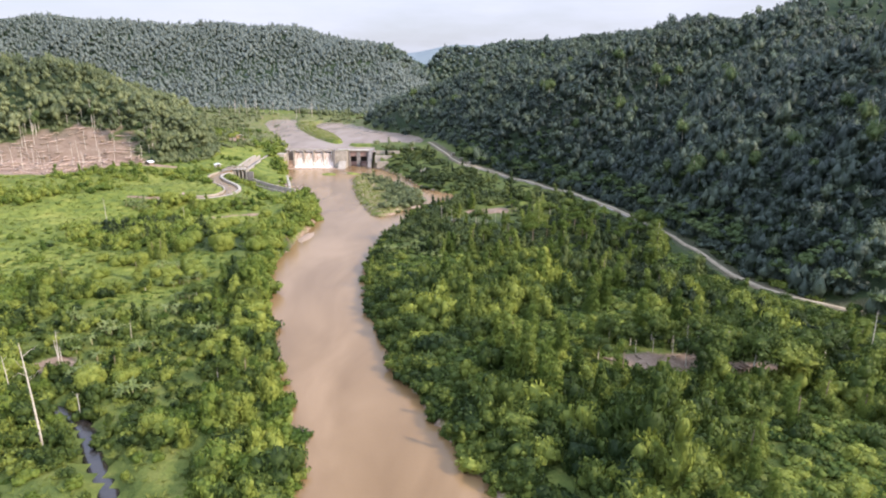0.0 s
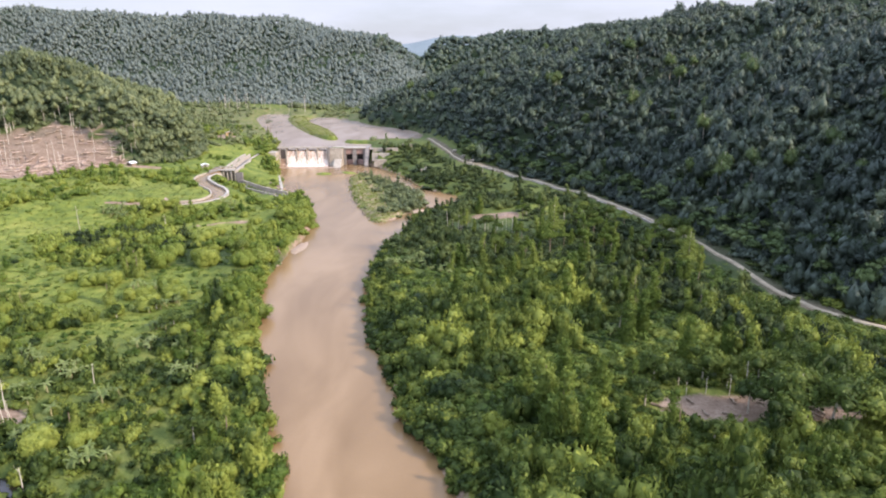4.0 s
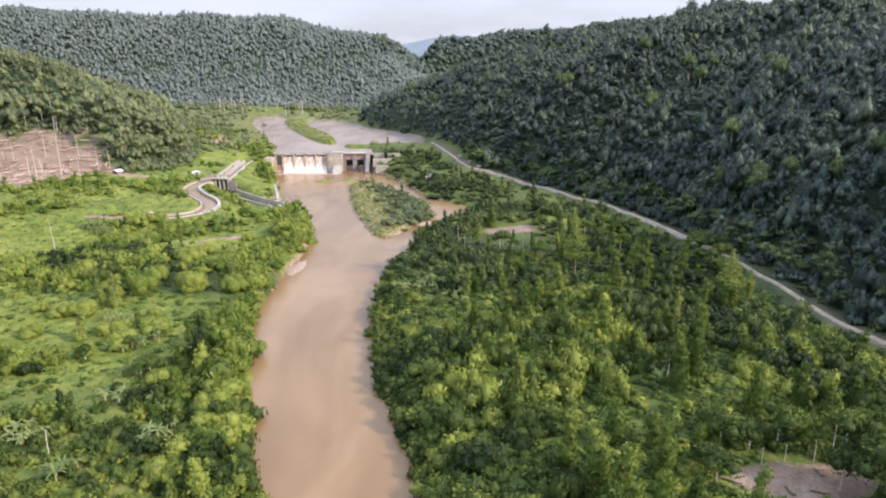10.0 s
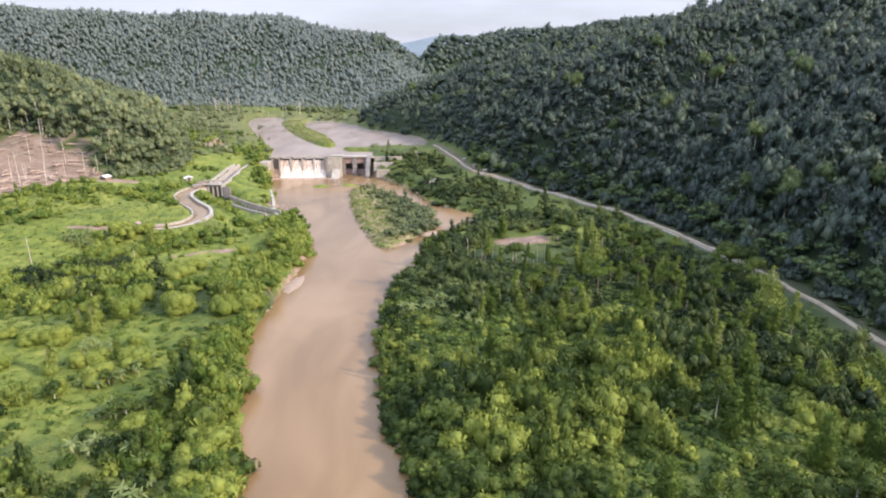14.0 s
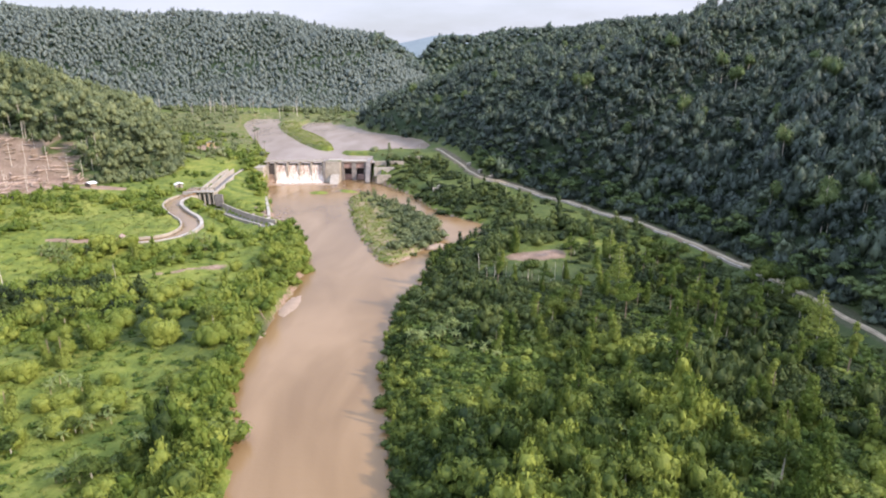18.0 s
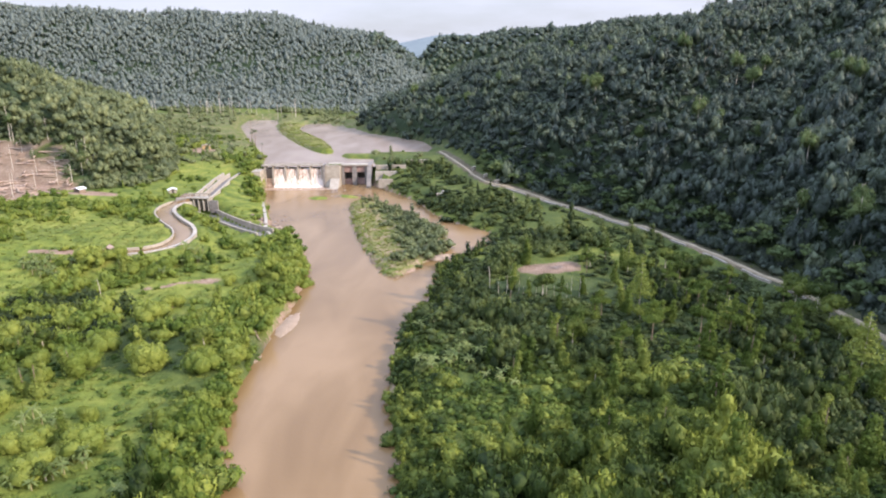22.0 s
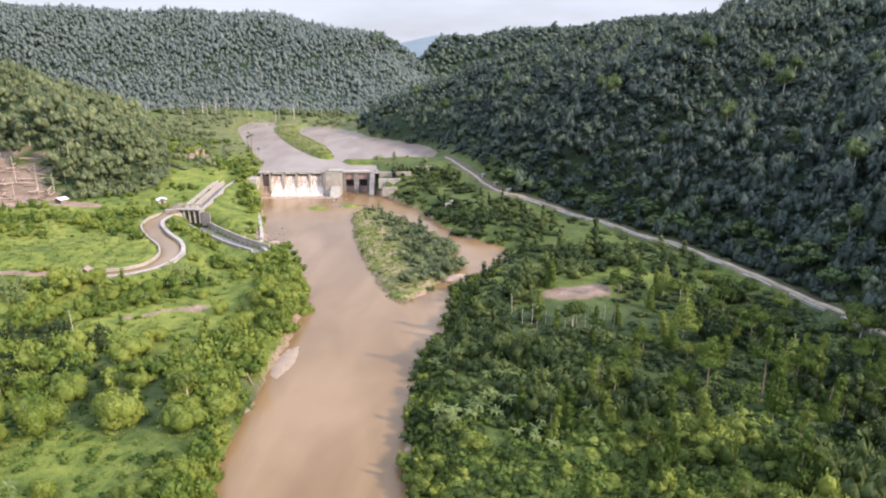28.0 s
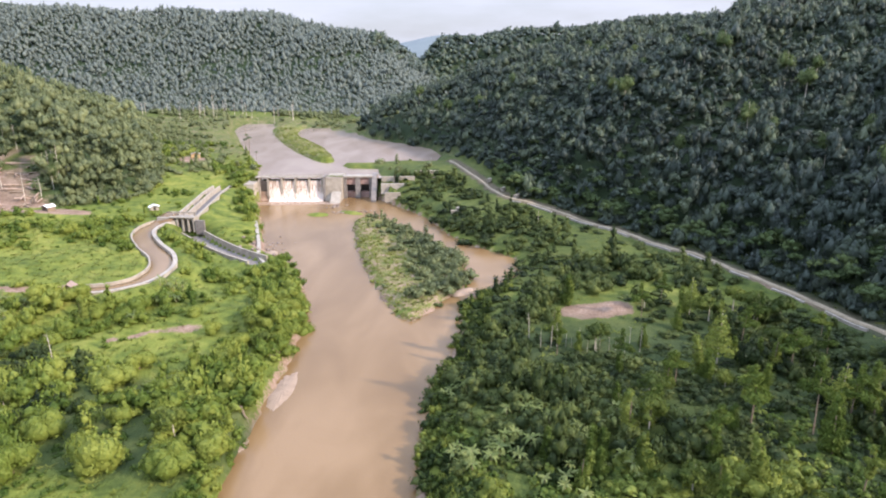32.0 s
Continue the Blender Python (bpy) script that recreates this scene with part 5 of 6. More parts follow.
for k in range(5):
    part("post", block(-5.4 + 2.6 * k, -5.0 + 2.6 * k, 0.3, 0.7, 6.0, 7.4, 0.03), MAT_CONCRETE, gate_deck)
part("wing_wall", block(-12, -6.2, -1.8, -0.8, 0, 5.6, 0.06), MAT_PALE_CONCRETE, gatehouse)
part("wing_wall", block(6.2, 10.5, -1.8, -0.8, -2, 4.6, 0.06), MAT_DARKWALL, gatehouse)


def gable_hut(label, at, w, d, h, rise, wall, roof, door_mat):
    hut = thing("hut", label, "hut", at)
    t = 0.12
    for name, b in (("back_wall", (-w / 2, w / 2, d / 2 - t, d / 2)), ("side_wall", (-w / 2, -w / 2 + t, -d / 2, d / 2 - t - 0.01)), ("side_wall", (w / 2 - t, w / 2, -d / 2, d / 2 - t - 0.01)),
                    ("front_wall", (-w / 2 + t + 0.01, -0.6, -d / 2, -d / 2 + t)), ("front_wall", (0.6, w / 2 - t - 0.01, -d / 2, -d / 2 + t))):
        part(name, block(*b, -0.4, h, 0.02), wall, hut)
    for s in (-1, 1):
        part("roof_slope", prism([(-d / 2 - 0.5, 0), (-d / 2 - 0.5, 0.12), (d / 2 + 0.5, 0.12), (d / 2 + 0.5, 0)], 0, math.hypot(w / 2 + 0.5, rise)), roof, hut,
             at=pose(0, 0, h + rise, 0, math.degrees(math.atan2(rise, w / 2 + 0.5)) if s > 0 else 180 - math.degrees(math.atan2(rise, w / 2 + 0.5)), 0))
    for s in (-1, 1):
        bm = bmesh.new()
        yy = s * (d / 2 - 0.2)
        bm.faces.new([bm.verts.new(c) for c in ((-w / 2, yy, h), (w / 2, yy, h), (0, yy, h + rise - 0.05))])
        bmesh.ops.solidify(bm, geom=bm.faces[:], thickness=0.08)
        part("gable", bm, wall, hut)
    # dark panel added in place of the unlit inside
    part("doorway_curtain", block(-0.58, 0.58, -d / 2 + 0.3, -d / 2 + 0.36, -0.4, h - 0.2, 0), door_mat, hut)
    return hut


gable_hut("small dark wooden hut with a rusty roof beside the canal", pose(-142.5, 333.5, 8.3, 0, 0, 12), 3.2, 3.4, 1.5, 1.7, MAT_BARK, MAT_RUST, MAT_DARK)
gable_hut("small hut with a white sheet roof on the grass", pose(-163, 447, ground_at(-163, 447), 0, 0, 30), 4.0, 3.2, 1.8, 0.9, MAT_PALE_CONCRETE, MAT_WHITE, MAT_DARK)
gable_hut("ochre-walled hut on the bank above the pool", pose(-186, 572, ground_at(-186, 572), 0, 0, 15), 5.4, 4.0, 2.4, 1.2, MAT_OCHRE, MAT_PALE_CONCRETE, MAT_DARK)
gable_hut("work shelter with a white sheet roof by the burnt clearing", pose(-205, 432, ground_at(-205, 432), 0, 0, -30), 5.0, 3.4, 2.0, 0.8, MAT_BARK, MAT_WHITE, MAT_DARK)

for bx, by, w, turn in ((8, 505, 4.5, 65), (14, 487, 4.0, 60), (20, 473, 5.0, 50), (-15, 450, 3.4, 10), (-13, 452.5, 2.4, 70)):
    bl = tagged(new("concrete_block", None), "pale concrete block beside the road", "concrete block", "roadside blocks")
    bl.matrix_basis = pose(bx, by, ground_at(bx, by), 0, 0, turn)
    part("block", block(-w / 2, w / 2, -0.7, 0.7, -0.6, 1.5, 0.1), MAT_PALE_CONCRETE, bl)
    part("cap", block(-w / 2 - 0.15, w / 2 + 0.15, -0.85, 0.85, 1.5, 1.8, 0.05), MAT_CONCRETE, bl)
for px, py, h in ((24.5, 433, 6.0), (-26, 559, 3.6)):
    pole = thing("marker_pole", "thin white concrete pole standing in the scrub", "pole", pose(px, py, ground_at(px, py)))
    part("shaft", tube([(0, 0, -0.6), (0, 0, h * 0.5), (0.1, 0, h)], [0.13, 0.11, 0.09], 8), MAT_PALE_CONCRETE, pole)
    part("head", block(-0.16, 0.36, -0.14, 0.14, h, h + 0.25, 0.04), MAT_PALE_CONCRETE, pole)

# broken channel wall on the valley side of the road
side_line = offset(curve(ROAD, step=2.0), 3.4)
if side_line[:, 0].mean() > ROAD_C[:, 0].mean():
    side_line = offset(curve(ROAD, step=2.0), -3.4)
side_line = side_line[(side_line[:, 1] > 285) & (side_line[:, 1] < 470)]
channel = thing("roadside_channel", "broken pale concrete channel wall beside the gravel track", "channel wall", pose(0, 0, 0))
rw, k = np.random.default_rng(61), 0
while k < len(side_line) - 4:
    n = int(rw.integers(4, 11))
    run = side_line[k:k + n]
    if len(run) >= 3:
        gz = height(run[:, 0], run[:, 1])
        part("wall_piece", wall_run(run, rw.uniform(0.55, 0.9), gz + rw.uniform(0.5, 0.9), gz - 0.6), MAT_PALE_CONCRETE, channel)
    k += n + int(rw.integers(1, 5))

# creek, sand and stones
tagged(strip("creek_water", curve(CREEK, step=1.5), 1.7, MAT_CREEK, 0.45), "dark still water of a narrow creek", "water", kind="structure")


def mound(name, cx, cy, rx, ry, turn, high, mat, label, category, base=-0.6, seed=0):
    """A low rounded bank with an uneven outline."""
    r = np.random.default_rng(seed)
    rings, sides = 7, 44
    a = np.arange(sides) * 2 * np.pi / sides
    edge = 1 + 0.12 * np.sin(2 * a + seed) + 0.05 * np.sin(5 * a + 2 * seed) + 0.012 * r.standard_normal(sides)
    v = [(0, 0, high)]
    for k in range(1, rings + 1):
        t = k / rings
        v += [(rx * t * e * math.cos(q), ry * t * e * math.sin(q), base + (high - base) * (1 - t ** 2.2) + 0.05 * r.standard_normal()) for q, e in zip(a, edge)]
    f = [(0, 1 + k, 1 + (k + 1) % sides) for k in range(sides)]
    for k in range(rings - 1):
        o = 1 + k * sides
        f += [(o + i, o + sides + i, o + sides + (i + 1) % sides, o + (i + 1) % sides) for i in range(sides)]
    ob = new(name, mesh_of(name, v, f, mat, None, True))
    ob.matrix_basis = pose(cx, cy, 0, 0, 0, turn)
    return tagged(ob, label, category, kind="structure")


mound("sandbar", -64.8, 284, 3.8, 16, -3, 0.35, MAT_SAND, "pale sandbar at the river bank", "sandbar", seed=1)
mound("sandbar", -68.6, 261, 1.8, 5, -10, 0.3, MAT_SAND, "pale sandbar at the river bank", "sandbar", seed=2)
mound("shoal", -87, 470, 7.0, 6.0, 10, 0.9, MAT_GROUND, "small grassy shoal in the river", "shoal", seed=3)
mound("shoal", -70, 474, 11.0, 4.0, -30, 0.8, MAT_GROUND, "small grassy shoal in the river", "shoal", seed=4)
mound("shoal", -95, 398, 5.0, 9.0, 15, 0.5, MAT_SAND, "stony shoal below the canal outfall", "shoal", seed=5)
mound("sandbar", -16, 351, 7.0, 3.2, 30, 1.1, MAT_SAND, "pale sandy edge of the island", "sandbar", seed=6)

rs = np.random.default_rng(41)
stone_meshes = []
for k in range(4):
    bv, bf = BALL1
    stone_meshes.append(mesh_of("river_stone", bv * (1, 0.8, 0.6) * (1 + 0.16 * rs.standard_normal(len(bv)))[:, None], [tuple(int(q) for q in t) for t in bf], MAT_STONE))
for k in range(70):
    if k < 34:
        sx, sy = -97 + 5.5 * rs.standard_normal(), 400 + 13 * rs.standard_normal()
    elif k < 52:
        sx, sy = -72 + 7 * rs.standard_normal(), 476 + 2.5 * rs.standard_normal()
    else:
        sx, sy = -80 + 5 * rs.standard_normal(), 491 + 3 * rs.standard_normal()
    st = tagged(new("river_stone", stone_meshes[k % 4]), "worn brown stone in the shallow river", "stone", "river stones")
    s = rs.uniform(0.4, 1.2)
    st.matrix_basis = pose(sx, sy, max(ground_at(sx, sy), -0.1) + 0.1, 0, 0, rs.uniform(0, 360)) @ Matrix.Diagonal((s, s, s, 1))


# ---- single trees ----


def crown_mesh(name, lobes, leaves, size, mat, seed, droop=0.3, level=0, core=0.66, tint=0.5):
    v, f = lobes_crown(lobes, leaves, size, np.random.default_rng(seed), level, core, droop)
    return mesh_of(name, v, f, mat, np.full(len(v), tint), True)


def bent(h, lean, n=5):
    return [(lean * (k / (n - 1)) ** 2, 0.3 * lean * math.sin(2.2 * k / (n - 1)), -0.8 + (h + 0.8) * k / (n - 1)) for k in range(n)]


def plant_tree(name, label, category, group, h, rad, lean, bark, crown, crown_z, limbs, seed):
    r = np.random.default_rng(seed)
    t = thing(name, label, category, HERE, group)
    stem = part("trunk", tube(bent(h, lean), [rad, rad * 0.85, rad * 0.7, rad * 0.55, rad * 0.3]), bark, t)
    for k in range(limbs):
        a, z0 = 6.28 * k / max(limbs, 1) + r.uniform(-0.4, 0.4), h * r.uniform(0.58, 0.95)
        reach = h * r.uniform(0.06, 0.15)
        x0 = lean * (z0 / h) ** 2
        part("limb", tube([(x0, 0, z0), (x0 + 0.5 * reach * math.cos(a), 0.5 * reach * math.sin(a), z0 + r.uniform(0.1, 0.5) * reach), (x0 + reach * math.cos(a), reach * math.sin(a), z0 + r.uniform(0.1, 1.2) * reach)],
                          [rad * 0.26, rad * 0.15, rad * 0.05], 5), bark, stem)
    if crown:
        part("crown", crown, None, t, at=pose(lean, 0, crown_z))
    return t


def scaled(lobes, s, zs=None):
    zs = s if zs is None else zs
    return [(a * s, b * s, c * zs, d * s, e * s, g * zs) for a, b, c, d, e, g in lobes]


r0 = np.random.default_rng(99)
kinds = {}
kinds["emergent"] = [plant_tree("emergent_tree", "tall pale-trunked rainforest tree rising above the canopy", "tree", "tall trees", h, 0.28, ln, MAT_PALE_BARK,
                                crown_mesh("crown", scaled(round_lobes(8, r0, 1.0, 0.6, 0.0), w, w * 1.5), 520, 0.75, MAT_EMERGENT, 50 + k, 0.9, 0, 0.78), h - 1.7 * w, 2, 60 + k)
                     for k, (h, ln, w) in enumerate(((19, 0.8, 4.2), (16, -0.5, 3.6), (22, 0.4, 4.8)))]
cone = []
for k in range(2):
    tiers = []
    for q in range(9):
        reach = (3.9 - 0.42 * q) * r0.uniform(0.88, 1.08)
        tiers.append((0.1 * r0.standard_normal(), 0.1 * r0.standard_normal(), 3.4 + 1.15 * q, reach, reach, 0.36))
    cone.append(tiers)
kinds["conifer"] = [plant_tree("conical_tree", "slender conical tree with a pale trunk and sparse yellow-green tiers", "tree", "conical trees", 12.9, 0.2, 0.2, MAT_PALE_BARK,
                               crown_mesh("crown", cone[k], 1200, 0.56, MAT_VINE, 70 + k, 0.7, 0, 0.45, tint=1.0), 0, 0, 75 + k) for k in range(2)]
ragged = [[(1.5, 0, 6.3, 1.9, 1.5, 0.55), (-0.9, 0.4, 7.2, 1.3, 1.1, 0.5), (0.6, 0, 8.6, 0.75, 0.75, 1.1), (0.3, 0, 10.2, 0.5, 0.5, 0.9), (2.6, 0.5, 5.6, 1.2, 1.0, 0.45), (-0.3, -1.2, 6.0, 1.2, 0.9, 0.45)],
          [(1.0, 0.6, 5.6, 2.1, 1.7, 0.6), (-1.4, 0, 5.0, 1.5, 1.2, 0.5), (0.2, -0.9, 6.6, 1.3, 1.2, 0.6), (0.2, 0.2, 7.6, 0.8, 0.7, 0.7)],
          [(0, 0, 4.5, 0.7, 0.8, 1.3), (0.3, 0, 6.4, 0.6, 0.6, 1.2), (1.1, 0.2, 7.4, 1.1, 0.8, 0.5), (-0.2, 0, 8.8, 0.5, 0.5, 0.9), (-0.9, 0.3, 6.2, 0.9, 0.6, 0.4)]]
kinds["ragged"] = [plant_tree("ragged_tree", "tree with a broken, lopsided, creeper-hung crown", "tree", "ragged trees", 8.2, 0.16, 0.35, MAT_BARK,
                              crown_mesh("crown", ragged[k], 760, 0.46, MAT_VINE, 170 + k, 0.9, 0, 0.6, tint=0.3 + 0.2 * k), 0, 2, 175 + k) for k in range(3)]
kinds["vine"] = [plant_tree("creeper_tree", "leaning tree smothered in bright green creepers", "tree", "creeper-hung trees", 4.6 + k, 0.24, 0.3, MAT_BARK,
                            crown_mesh("crown", scaled(column_lobes(6, r0, 2.6), 2.3 + 0.2 * k), 1000, 0.44, MAT_VINE, 80 + k, 1.2, 0, 0.8, tint=0.3 + 0.15 * k), 0.4, 0, 85 + k) for k in range(4)]
kinds["broad"] = [plant_tree("broadleaf_tree", "spreading broadleaf tree with a rounded green crown", "tree", "broadleaf trees", 6.2, 0.2, 0.4 * (k - 1), MAT_PALE_BARK,
                             crown_mesh("crown", scaled(round_lobes(8, r0, 0.8, 0.7, 0.0), 3.6), 780, 0.45, MAT_THICKET, 90 + k, 0.6, 0, 0.78), 3.4, 3, 95 + k) for k in range(3)]
kinds["round"] = [plant_tree("round_bush", "large rounded bush with dense bright green leaves", "bush", "round bushes", 3.0, 0.3, 0.1, MAT_BARK,
                             crown_mesh("crown", scaled(round_lobes(9, r0, 0.85, 0.62, 0.05), 4.4, 4.8), 1500, 0.44, MAT_SHRUB, 100 + k, 0.9, 1, 0.84, tint=0.8), 0.2, 0, 105 + k) for k in range(3)]
kinds["dead"] = [plant_tree("dead_tree", "bare pale dead tree with a few broken branches", "dead tree", "bare trunks", h, 0.17, ln, MAT_PALE_BARK, None, 0, nl, 110 + k)
                 for k, (h, ln, nl) in enumerate(((11, 0.5, 5), (14, -0.4, 6), (8, 0.3, 3)))]


def frond_mesh(length, width, sag, seed, mat):
    """One long bent leaf, folded along its rib."""
    n = 6
    t = np.linspace(0, 1, n)
    px, pz = length * t * (1 - 0.18 * t), length * (0.55 * t - sag * t * t)
    w = width * np.sin(np.pi * np.clip(0.12 + 0.88 * t, 0, 1)) ** 0.7 * 0.5
    v = np.vstack([np.column_stack([px, -w, pz - 0.25 * w]), np.column_stack([px, 0 * w, pz]), np.column_stack([px, w, pz - 0.25 * w])])
    f = [(i, i + 1, n + i + 1, n + i) for i in range(n - 1)] + [(n + i, n + i + 1, 2 * n + i + 1, 2 * n + i) for i in range(n - 1)]
    return mesh_of("leaf", v, f, mat, np.full(3 * n, 0.5))


LEAVES = [frond_mesh(2.6, 0.6, 0.7, 1, MAT_BANANA), frond_mesh(2.4, 0.55, 0.25, 2, MAT_BANANA), frond_mesh(2.5, 0.6, 0.95, 3, MAT_BANANA)]
banana_kinds = []
for k in range(4):
    b = thing("banana_plant", "banana plant with long pale green arching leaves", "banana plant", HERE, "banana plants")
    h = (2.4, 2.9, 2.0, 2.6)[k]
    part("stem", tube([(0, 0, -0.4), (0.05, 0, h * 0.5), (0.1, 0.05, h)], [0.2, 0.17, 0.1], 6), MAT_STEM, b)
    count = (10, 11, 9, 10)[k]
    for q in range(count):
        leaf = part("leaf", LEAVES[(q + k) % 3], None, b, at=pose(0.1, 0.05, h - 0.15, 0, r0.uniform(-22, 12), 360 * q / count + r0.uniform(-16, 16)))
    banana_kinds.append(b)
kinds["banana"] = banana_kinds
FROND = frond_mesh(3.2, 0.95, 0.8, 5, MAT_EDGE)
palm_tree = thing("palm_tree", "tall palm with a dark drooping crown beside the water", "palm", HERE, "palms")
part("trunk", tube(bent(12, 0.5), [0.26, 0.22, 0.2, 0.19, 0.17]), MAT_BARK, palm_tree)
for q in range(12):
    part("frond", FROND, None, palm_tree, at=pose(0.5, 0, 11.9, 0, r0.uniform(-25, 20), 30 * q + r0.uniform(-8, 8)))
kinds["palm"] = [palm_tree]
log_meshes = []
for k in range(4):
    L = (7, 10, 5, 12)[k]
    v, f = tube([(-L / 2, 0, 0), (-L / 6, 0.15 * k, 0.1), (L / 4, -0.1, 0.05), (L / 2, 0.2, 0.2)], [0.32, 0.29, 0.24, 0.14], 6)
    log_meshes.append(mesh_of("fallen_log", v, f, MAT_LOG if k % 2 else MAT_BARK))

used = set()


def stand(kind, x, y, size=1.0, r=r0, sink=0.1):
    """Puts one tree of a kind on the ground."""
    options = kinds[kind]
    k = int(r.integers(len(options)))
    m = pose(x, y, ground_at(x, y) - sink, 0, 0, r.uniform(0, 360))
    src = options[k]
    if (kind, k) not in used:
        used.add((kind, k))
        ob = src
        ob.matrix_basis = m
    else:
        ob = copy_thing(src, m)
    s = size * r.uniform(0.88, 1.12)
    ob.scale = (s, s, s * r.uniform(0.9, 1.12))
    return ob


# slopes above the road
for x, y in ((152, 254), (137, 303), (124, 306), (129, 314), (168, 243), (177, 264), (119, 333), (190, 300)):
    stand("emergent", x, y, 0.95)
count = 0
while count < 44:
    y = r0.uniform(190, 760)
    d = r0.uniform(14, 150)
    x = float(np.interp(y, FOOT_A[:, 0], FOOT_A[:, 1])) + d
    if abs(x + 0.12 * y) < 0.75 * y:
        stand("emergent", x, y, r0.uniform(0.75, 1.05))
        count += 1
# edge of the wood round the burnt clearing, and the flats beyond the pool
for k in range(26):
    a = radians(r0.uniform(-10, 190))
    stand("dead" if k % 3 else "emergent", -264 + 48 * math.cos(a) + r0.normal(0, 3), 466 + 21 * math.sin(a) - 6 * math.cos(a) + r0.normal(0, 2.5), r0.uniform(0.9, 1.35) if k % 3 else 0.75)
for k in range(34):
    stand("dead", -266 + r0.uniform(-44, 44), 442 + r0.uniform(-36, 36), r0.uniform(0.6, 1.2))
for k in range(40):
    stand("dead", r0.uniform(-400, -170), r0.uniform(850, 935), r0.uniform(1.0, 1.7))
for x, y, s in ((-161, 613, 1.0), (-163, 610, 0.85), (-150, 590, 0.6), (-184, 690, 0.9), (-205, 760, 0.8)):
    stand("palm", x, y, s)
# fallen timber
for k in range(306):
    if k < 280:
        a, q = r0.uniform(0, 6.28), math.sqrt(r0.uniform(0, 1))
        x, y = -270 + 54 * q * math.cos(a), 436 + 48 * q * math.sin(a)
    elif k < 294:
        x, y = 60 + r0.uniform(-18, 18), 147 + r0.uniform(-5, 5)
    elif k < 302:
        x, y = -66 + r0.uniform(-7, 5), 475 + r0.uniform(-2, 2)
    else:
        x, y = r0.uniform(-72, -66), r0.uniform(250, 300)
    lg = tagged(new("fallen_log", log_meshes[k % 4 if k < 280 else 2 * (k % 2)]), "bleached fallen tree trunk lying on bare ground", "log", "fallen logs")
    gz = ground_at(x, y)
    slope = math.degrees(math.atan2(ground_at(x + 1.5, y) - ground_at(x - 1.5, y), 3.0))
    lg.matrix_basis = pose(x, y, max(gz, 0.0) + 0.3, 0, -slope, r0.uniform(-85, 85) if k < 280 else r0.uniform(0, 360)) @ Matrix.Diagonal((1.0, 1.5, 1.5, 1) if k < 280 else (0.5, 0.9, 0.9, 1))

# valley floor, by the road
for x, y, s in ((88, 245, 1.4), (45.6, 288.1, 1.3), (61, 263, 1.0), (52, 321, 0.8)):
    stand("conifer", x, y, s)
for x, y, s in ((38.5, 257.2, 1.3), (61.6, 282.4, 1.15), (50.8, 255.2, 1.1), (59.5, 257.5, 1.0), (63.3, 255.7, 1.05), (47, 272, 0.9), (72, 285, 0.85), (36, 318, 0.8), (45, 327, 0.8), (66, 308, 0.75), (58, 300, 0.9), (82, 268, 0.9), (74, 252, 1.0),
                (88, 282, 0.8), (80, 300, 0.8), (30, 276, 0.9), (20, 288, 0.8), (5, 292, 0.8), (28, 250, 0.9), (84, 226, 1.0), (70, 225, 1.0), (48, 236, 1.0)):
    stand("ragged", x, y, 1.2 * s)
for k in range(14):
    stand("dead", 2 + 2.0 * k + r0.uniform(-0.5, 0.5), 296.5 + r0.uniform(-1.5, 1.5), r0.uniform(0.35, 0.55))
for x, y, s in ((-79.7, 108, 1.4), (-80, 121.5, 0.8), (-101, 130, 0.9), (-94, 138.5, 0.8), (-84.4, 155, 0.7), (-161, 289, 0.9), (-125, 292, 0.8), (78, 147, 0.5), (52, 153, 0.5), (57, 154, 0.45), (62, 153, 0.5), (66, 154, 0.55), (70, 150, 0.5), (-97, 144, 0.6), (-95, 141, 0.5), (-99, 146, 0.7), (113, 150, 0.8), (-0.6, 303, 0.9), (-111, 141, 0.8)):
    stand("dead", x, y, s)
# rounded bushes and trees of the west bank
for x, y, s in (*ROUND_SPOTS, (-71, 252, 0.8), (-101.7, 289, 0.8), (-84, 263, 0.8), (-88, 277, 0.75), (-95, 264, 0.7), (-67, 320, 0.85), (-72, 326, 0.9), (-76, 313, 0.75),
                (-81, 331, 0.8), (-71, 336, 0.75), (-60, 180, 0.8), (-70, 143, 0.7), (-62, 150, 0.75), (-75, 133, 0.7), (-120, 250, 0.7), (-80, 300, 0.7), (-90, 310, 0.65), (-100, 322, 0.6), (-58, 166, 0.7), (-50, 132, 0.7), (-44, 122, 0.7), (-118, 190, 0.6), (-125, 215, 0.7), (-133, 232, 0.6), (-146, 262, 0.7)):
    stand("round", x, y, s)
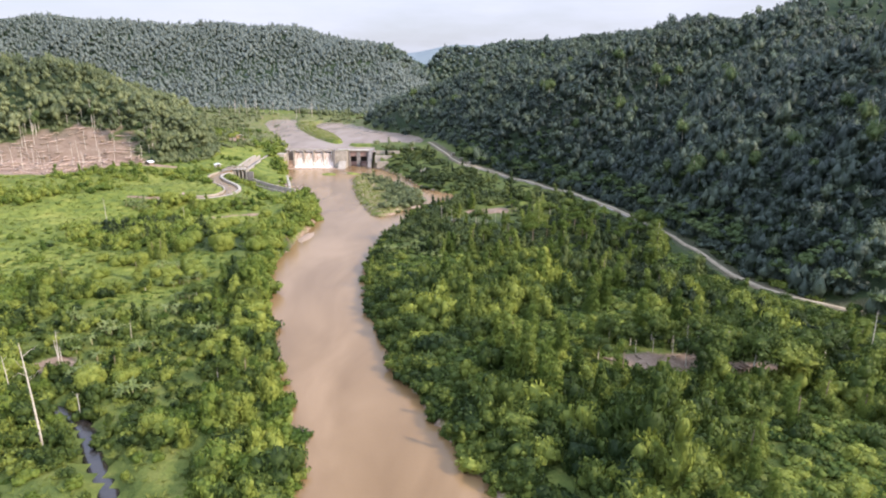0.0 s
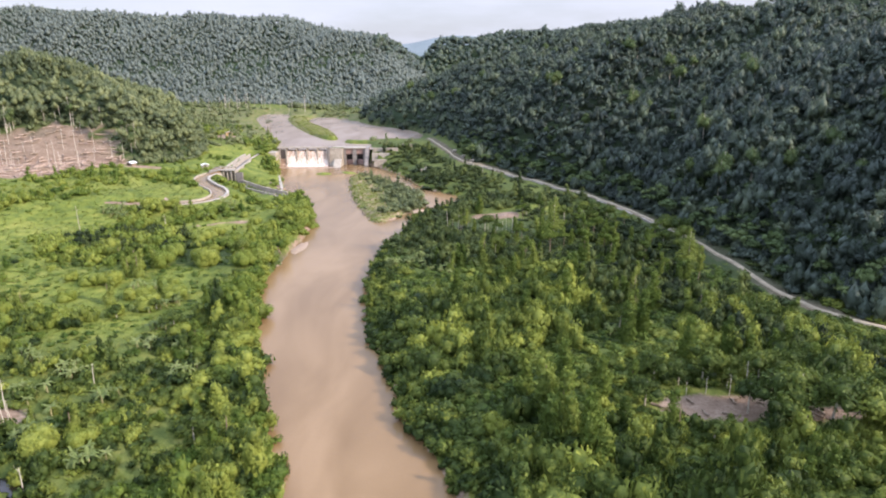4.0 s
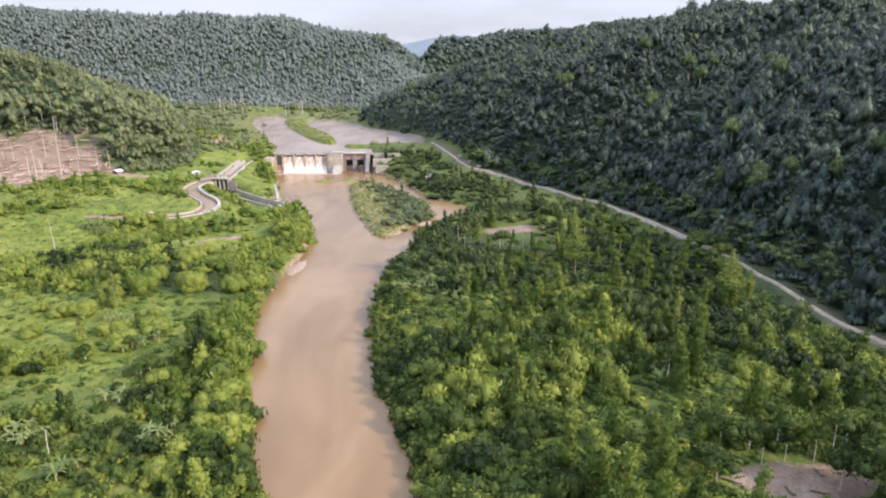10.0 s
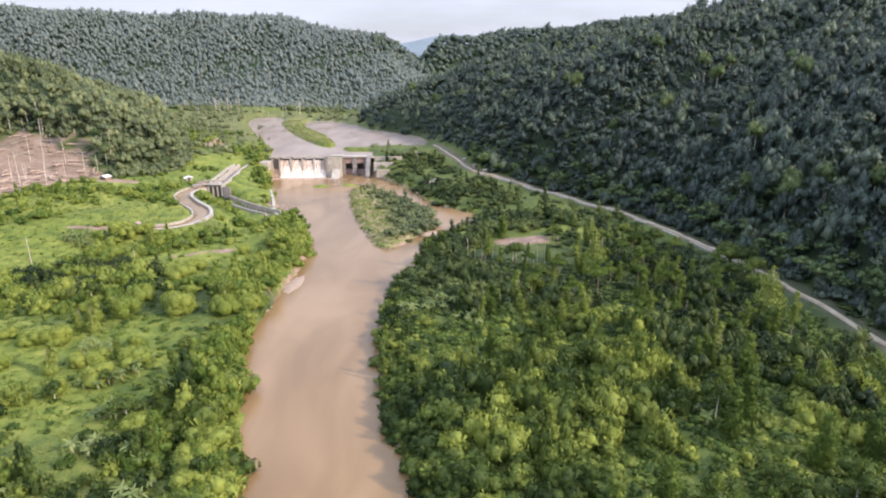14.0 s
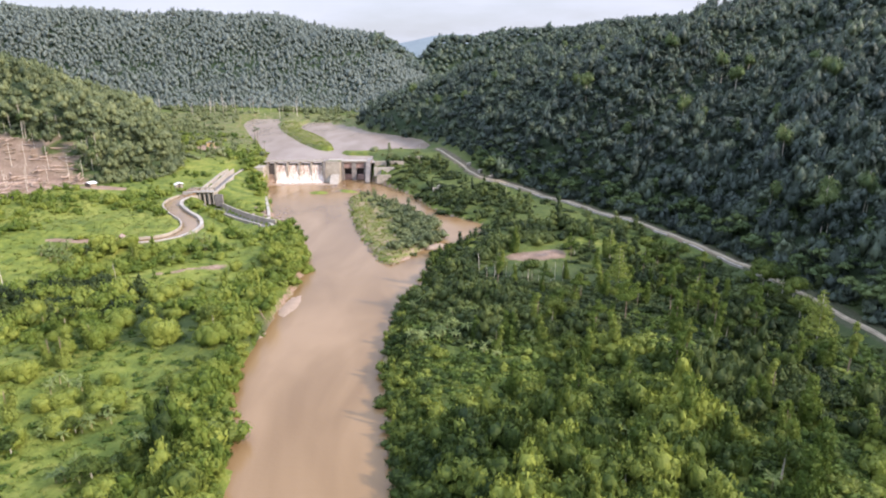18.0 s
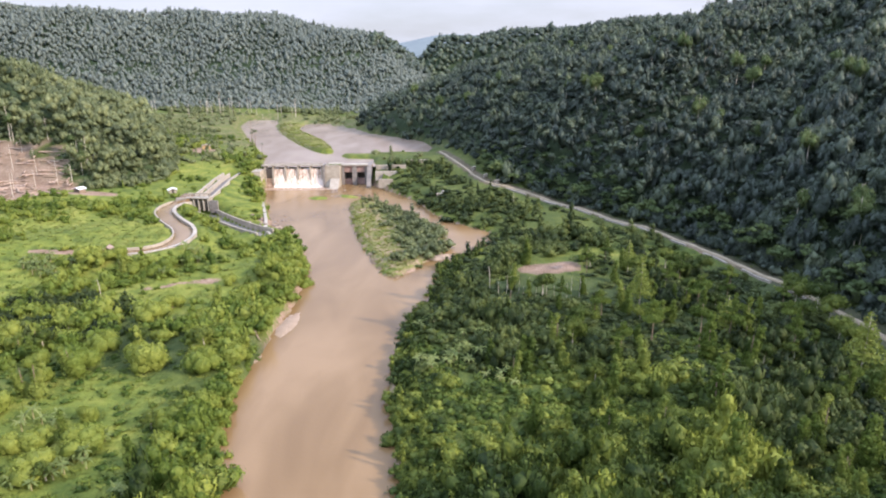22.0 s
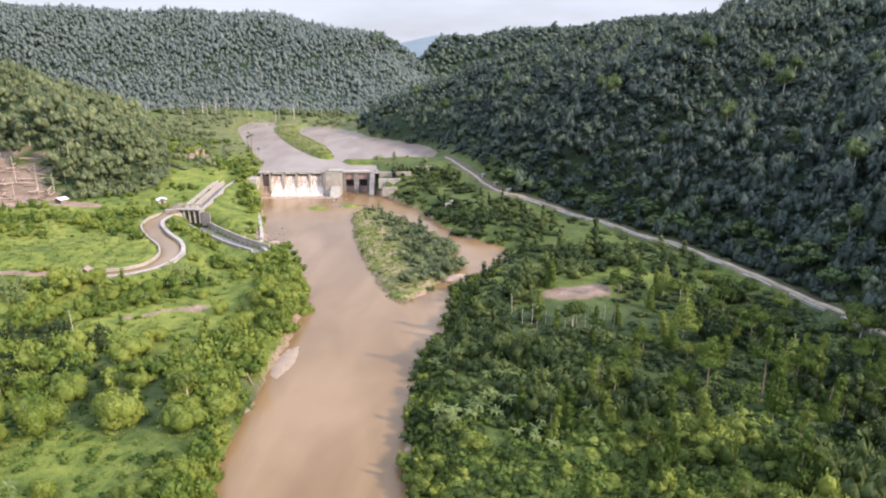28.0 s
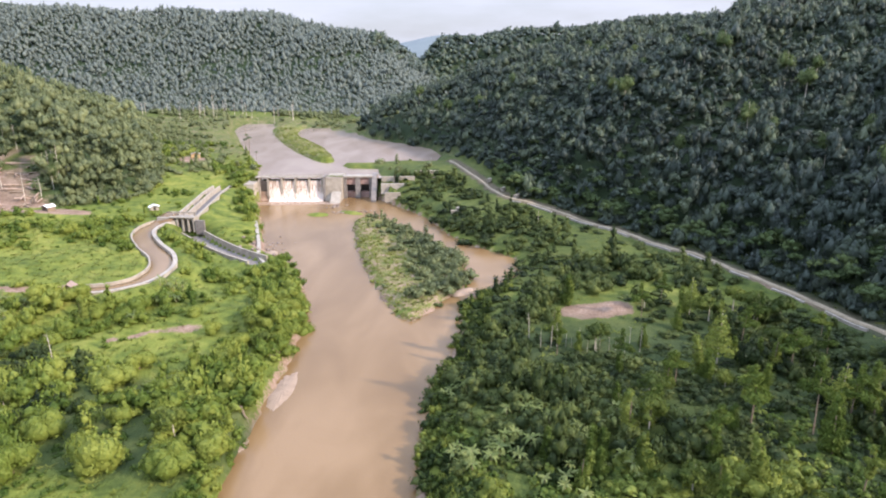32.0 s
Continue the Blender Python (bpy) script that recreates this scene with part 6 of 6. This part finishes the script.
for x, y, n, spread in ((-12.6, 253, 9, 4), (-20, 249, 6, 3.5), (10, 245, 10, 4), (4, 257, 8, 4), (-7, 263, 8, 4), (14, 262, 6, 4), (-22, 276, 5, 3), (-4, 240, 5, 4), (-94, 205, 6, 3), (-89, 210, 5, 3), (-81, 177, 7, 3), (-66, 161, 7, 3),
                        (-80, 151, 5, 3), (-93, 161, 5, 3), (-91, 217, 5, 3), (-70, 175, 5, 3), (-75, 200, 4, 3), (-84, 190, 6, 3), (-164, 327, 16, 6), (-150, 329, 10, 4), (-158, 322, 8, 5), (-113, 340, 5, 3), (-110, 331, 4, 3), (-116, 318, 4, 4), (-105, 225, 5, 4), (-88, 138, 7, 4), (-72, 128, 6, 3), (-98, 152, 6, 4), (-108, 168, 5, 4), (20, 205, 6, 5), (40, 190, 6, 5)):
    for _ in range(round(1.6 * n)):
        bx, by = x + r0.normal(0, spread * 0.6), y + r0.normal(0, spread * 0.6)
        stand("banana", bx, by, r0.uniform(0.62, 0.98))
count = 0
while count < 150:
    x, y = r0.uniform(-30, 125), r0.uniform(85, 330)
    p = (np.array([x]), np.array([y]))
    if wet(*p)[0][0] > 23 and x > float(np.interp(y, [98, 190, 243, 330], [5, -30, -35, -20])) and along(ROAD_C, *p)[0] > 27 and bare_soil(*p)[0] < 0.1 and x < np.interp(y, FOOT_A[:, 0], FOOT_A[:, 1]) and not (8 < x < 40 and 300 < y < 320):
        stand("vine" if r0.uniform() < 0.68 else "broad", x, y, r0.uniform(0.7, 1.15))
        count += 1
for x, y, s in ((17, 131, 1.8), (20, 138, 1.9), (18, 144, 1.6), (23, 127, 1.7), (24, 121, 1.4), (24, 133, 1.8), (21, 131, 1.5), (18, 146, 1.4), (24, 158, 1.5), (15, 152, 1.3), (30, 148, 1.3), (20, 188, 1.5), (34, 200, 1.5), (28, 176, 1.3), (45, 178, 1.5), (52, 186, 1.4), (58, 170, 1.4), (70, 172, 1.4), (15, 214, 1.3), (40, 222, 1.4), (62, 205, 1.4), (30, 238, 1.3), (50, 248, 1.4)):
    stand("vine", x, y, s)

# the larger trees right of the bare clearing are added to shade it
for x, y, s in ((46, 158, 1.0), (52, 158, 1.0), (58, 159, 1.15), (63, 159, 1.0), (70, 156, 1.2), (76, 152, 1.1), (82, 150, 1.0), (40, 152, 0.9), (65, 139, 1.5), (71, 142, 1.8), (76, 138, 1.8), (82, 136, 1.7), (88, 139, 1.6), (92, 146, 1.4), (98, 145, 1.3), (63, 146, 1.0),
                (93, 262, 1.2), (95, 270, 1.3), (97, 279, 1.2), (93, 284, 1.1), (96, 290, 1.0), (88, 272, 1.1), (92, 254, 1.1), (71, 318, 1.1), (67, 324, 1.0), (75, 312, 1.1), (66, 310, 1.0)):
    stand("broad", x, y, s)

# grass on the dividing block and the abutment
rg = np.random.default_rng(77)
n = 150
x = np.concatenate([rg.uniform(-87.6, -79.2, 90), rg.uniform(-55, -40, 60)])
y = np.concatenate([rg.uniform(WEIR_Y - 0.4, WEIR_Y + 6, 90), rg.uniform(WEIR_Y - 2.5, WEIR_Y + 2, 60)])
z = np.where(np.arange(n) < 90, 12.78, 0) + np.where(np.arange(n) >= 90, height(x, y), 0)
scatter("block_grass", S_TUFT, x, y, z, rg.uniform(0.7, 1.4, n), rg.uniform(0.5, 1.1, n), np.clip(rg.normal(0.4, 0.2, n), 0, 1), MAT_GRASS, "rough grass growing on the concrete block", "grass", 78)

# more growth along the west bank
count = 0
while count < 125:
    x, y = r0.uniform(-150, -35), r0.uniform(95, 330)
    p = (np.array([x]), np.array([y]))
    off_bank = wet(*p)[0][0]
    if off_bank > 5 and x < float(np.interp(y, [98, 190, 243, 330], [-30, -60, -70, -70])) and clear_of_works(*p)[0] and wob(*p, 15, 4.0)[0] + 0.8 * (off_bank < 16) > 0.1 and all(math.hypot(x - cx, y - cy) > 9 for cx, cy, cr in ROUND_SPOTS):
        stand("round" if r0.uniform() < 0.45 else ("vine" if r0.uniform() < 0.4 else "broad"), x, y, r0.uniform(0.5, 1.05))
        count += 1
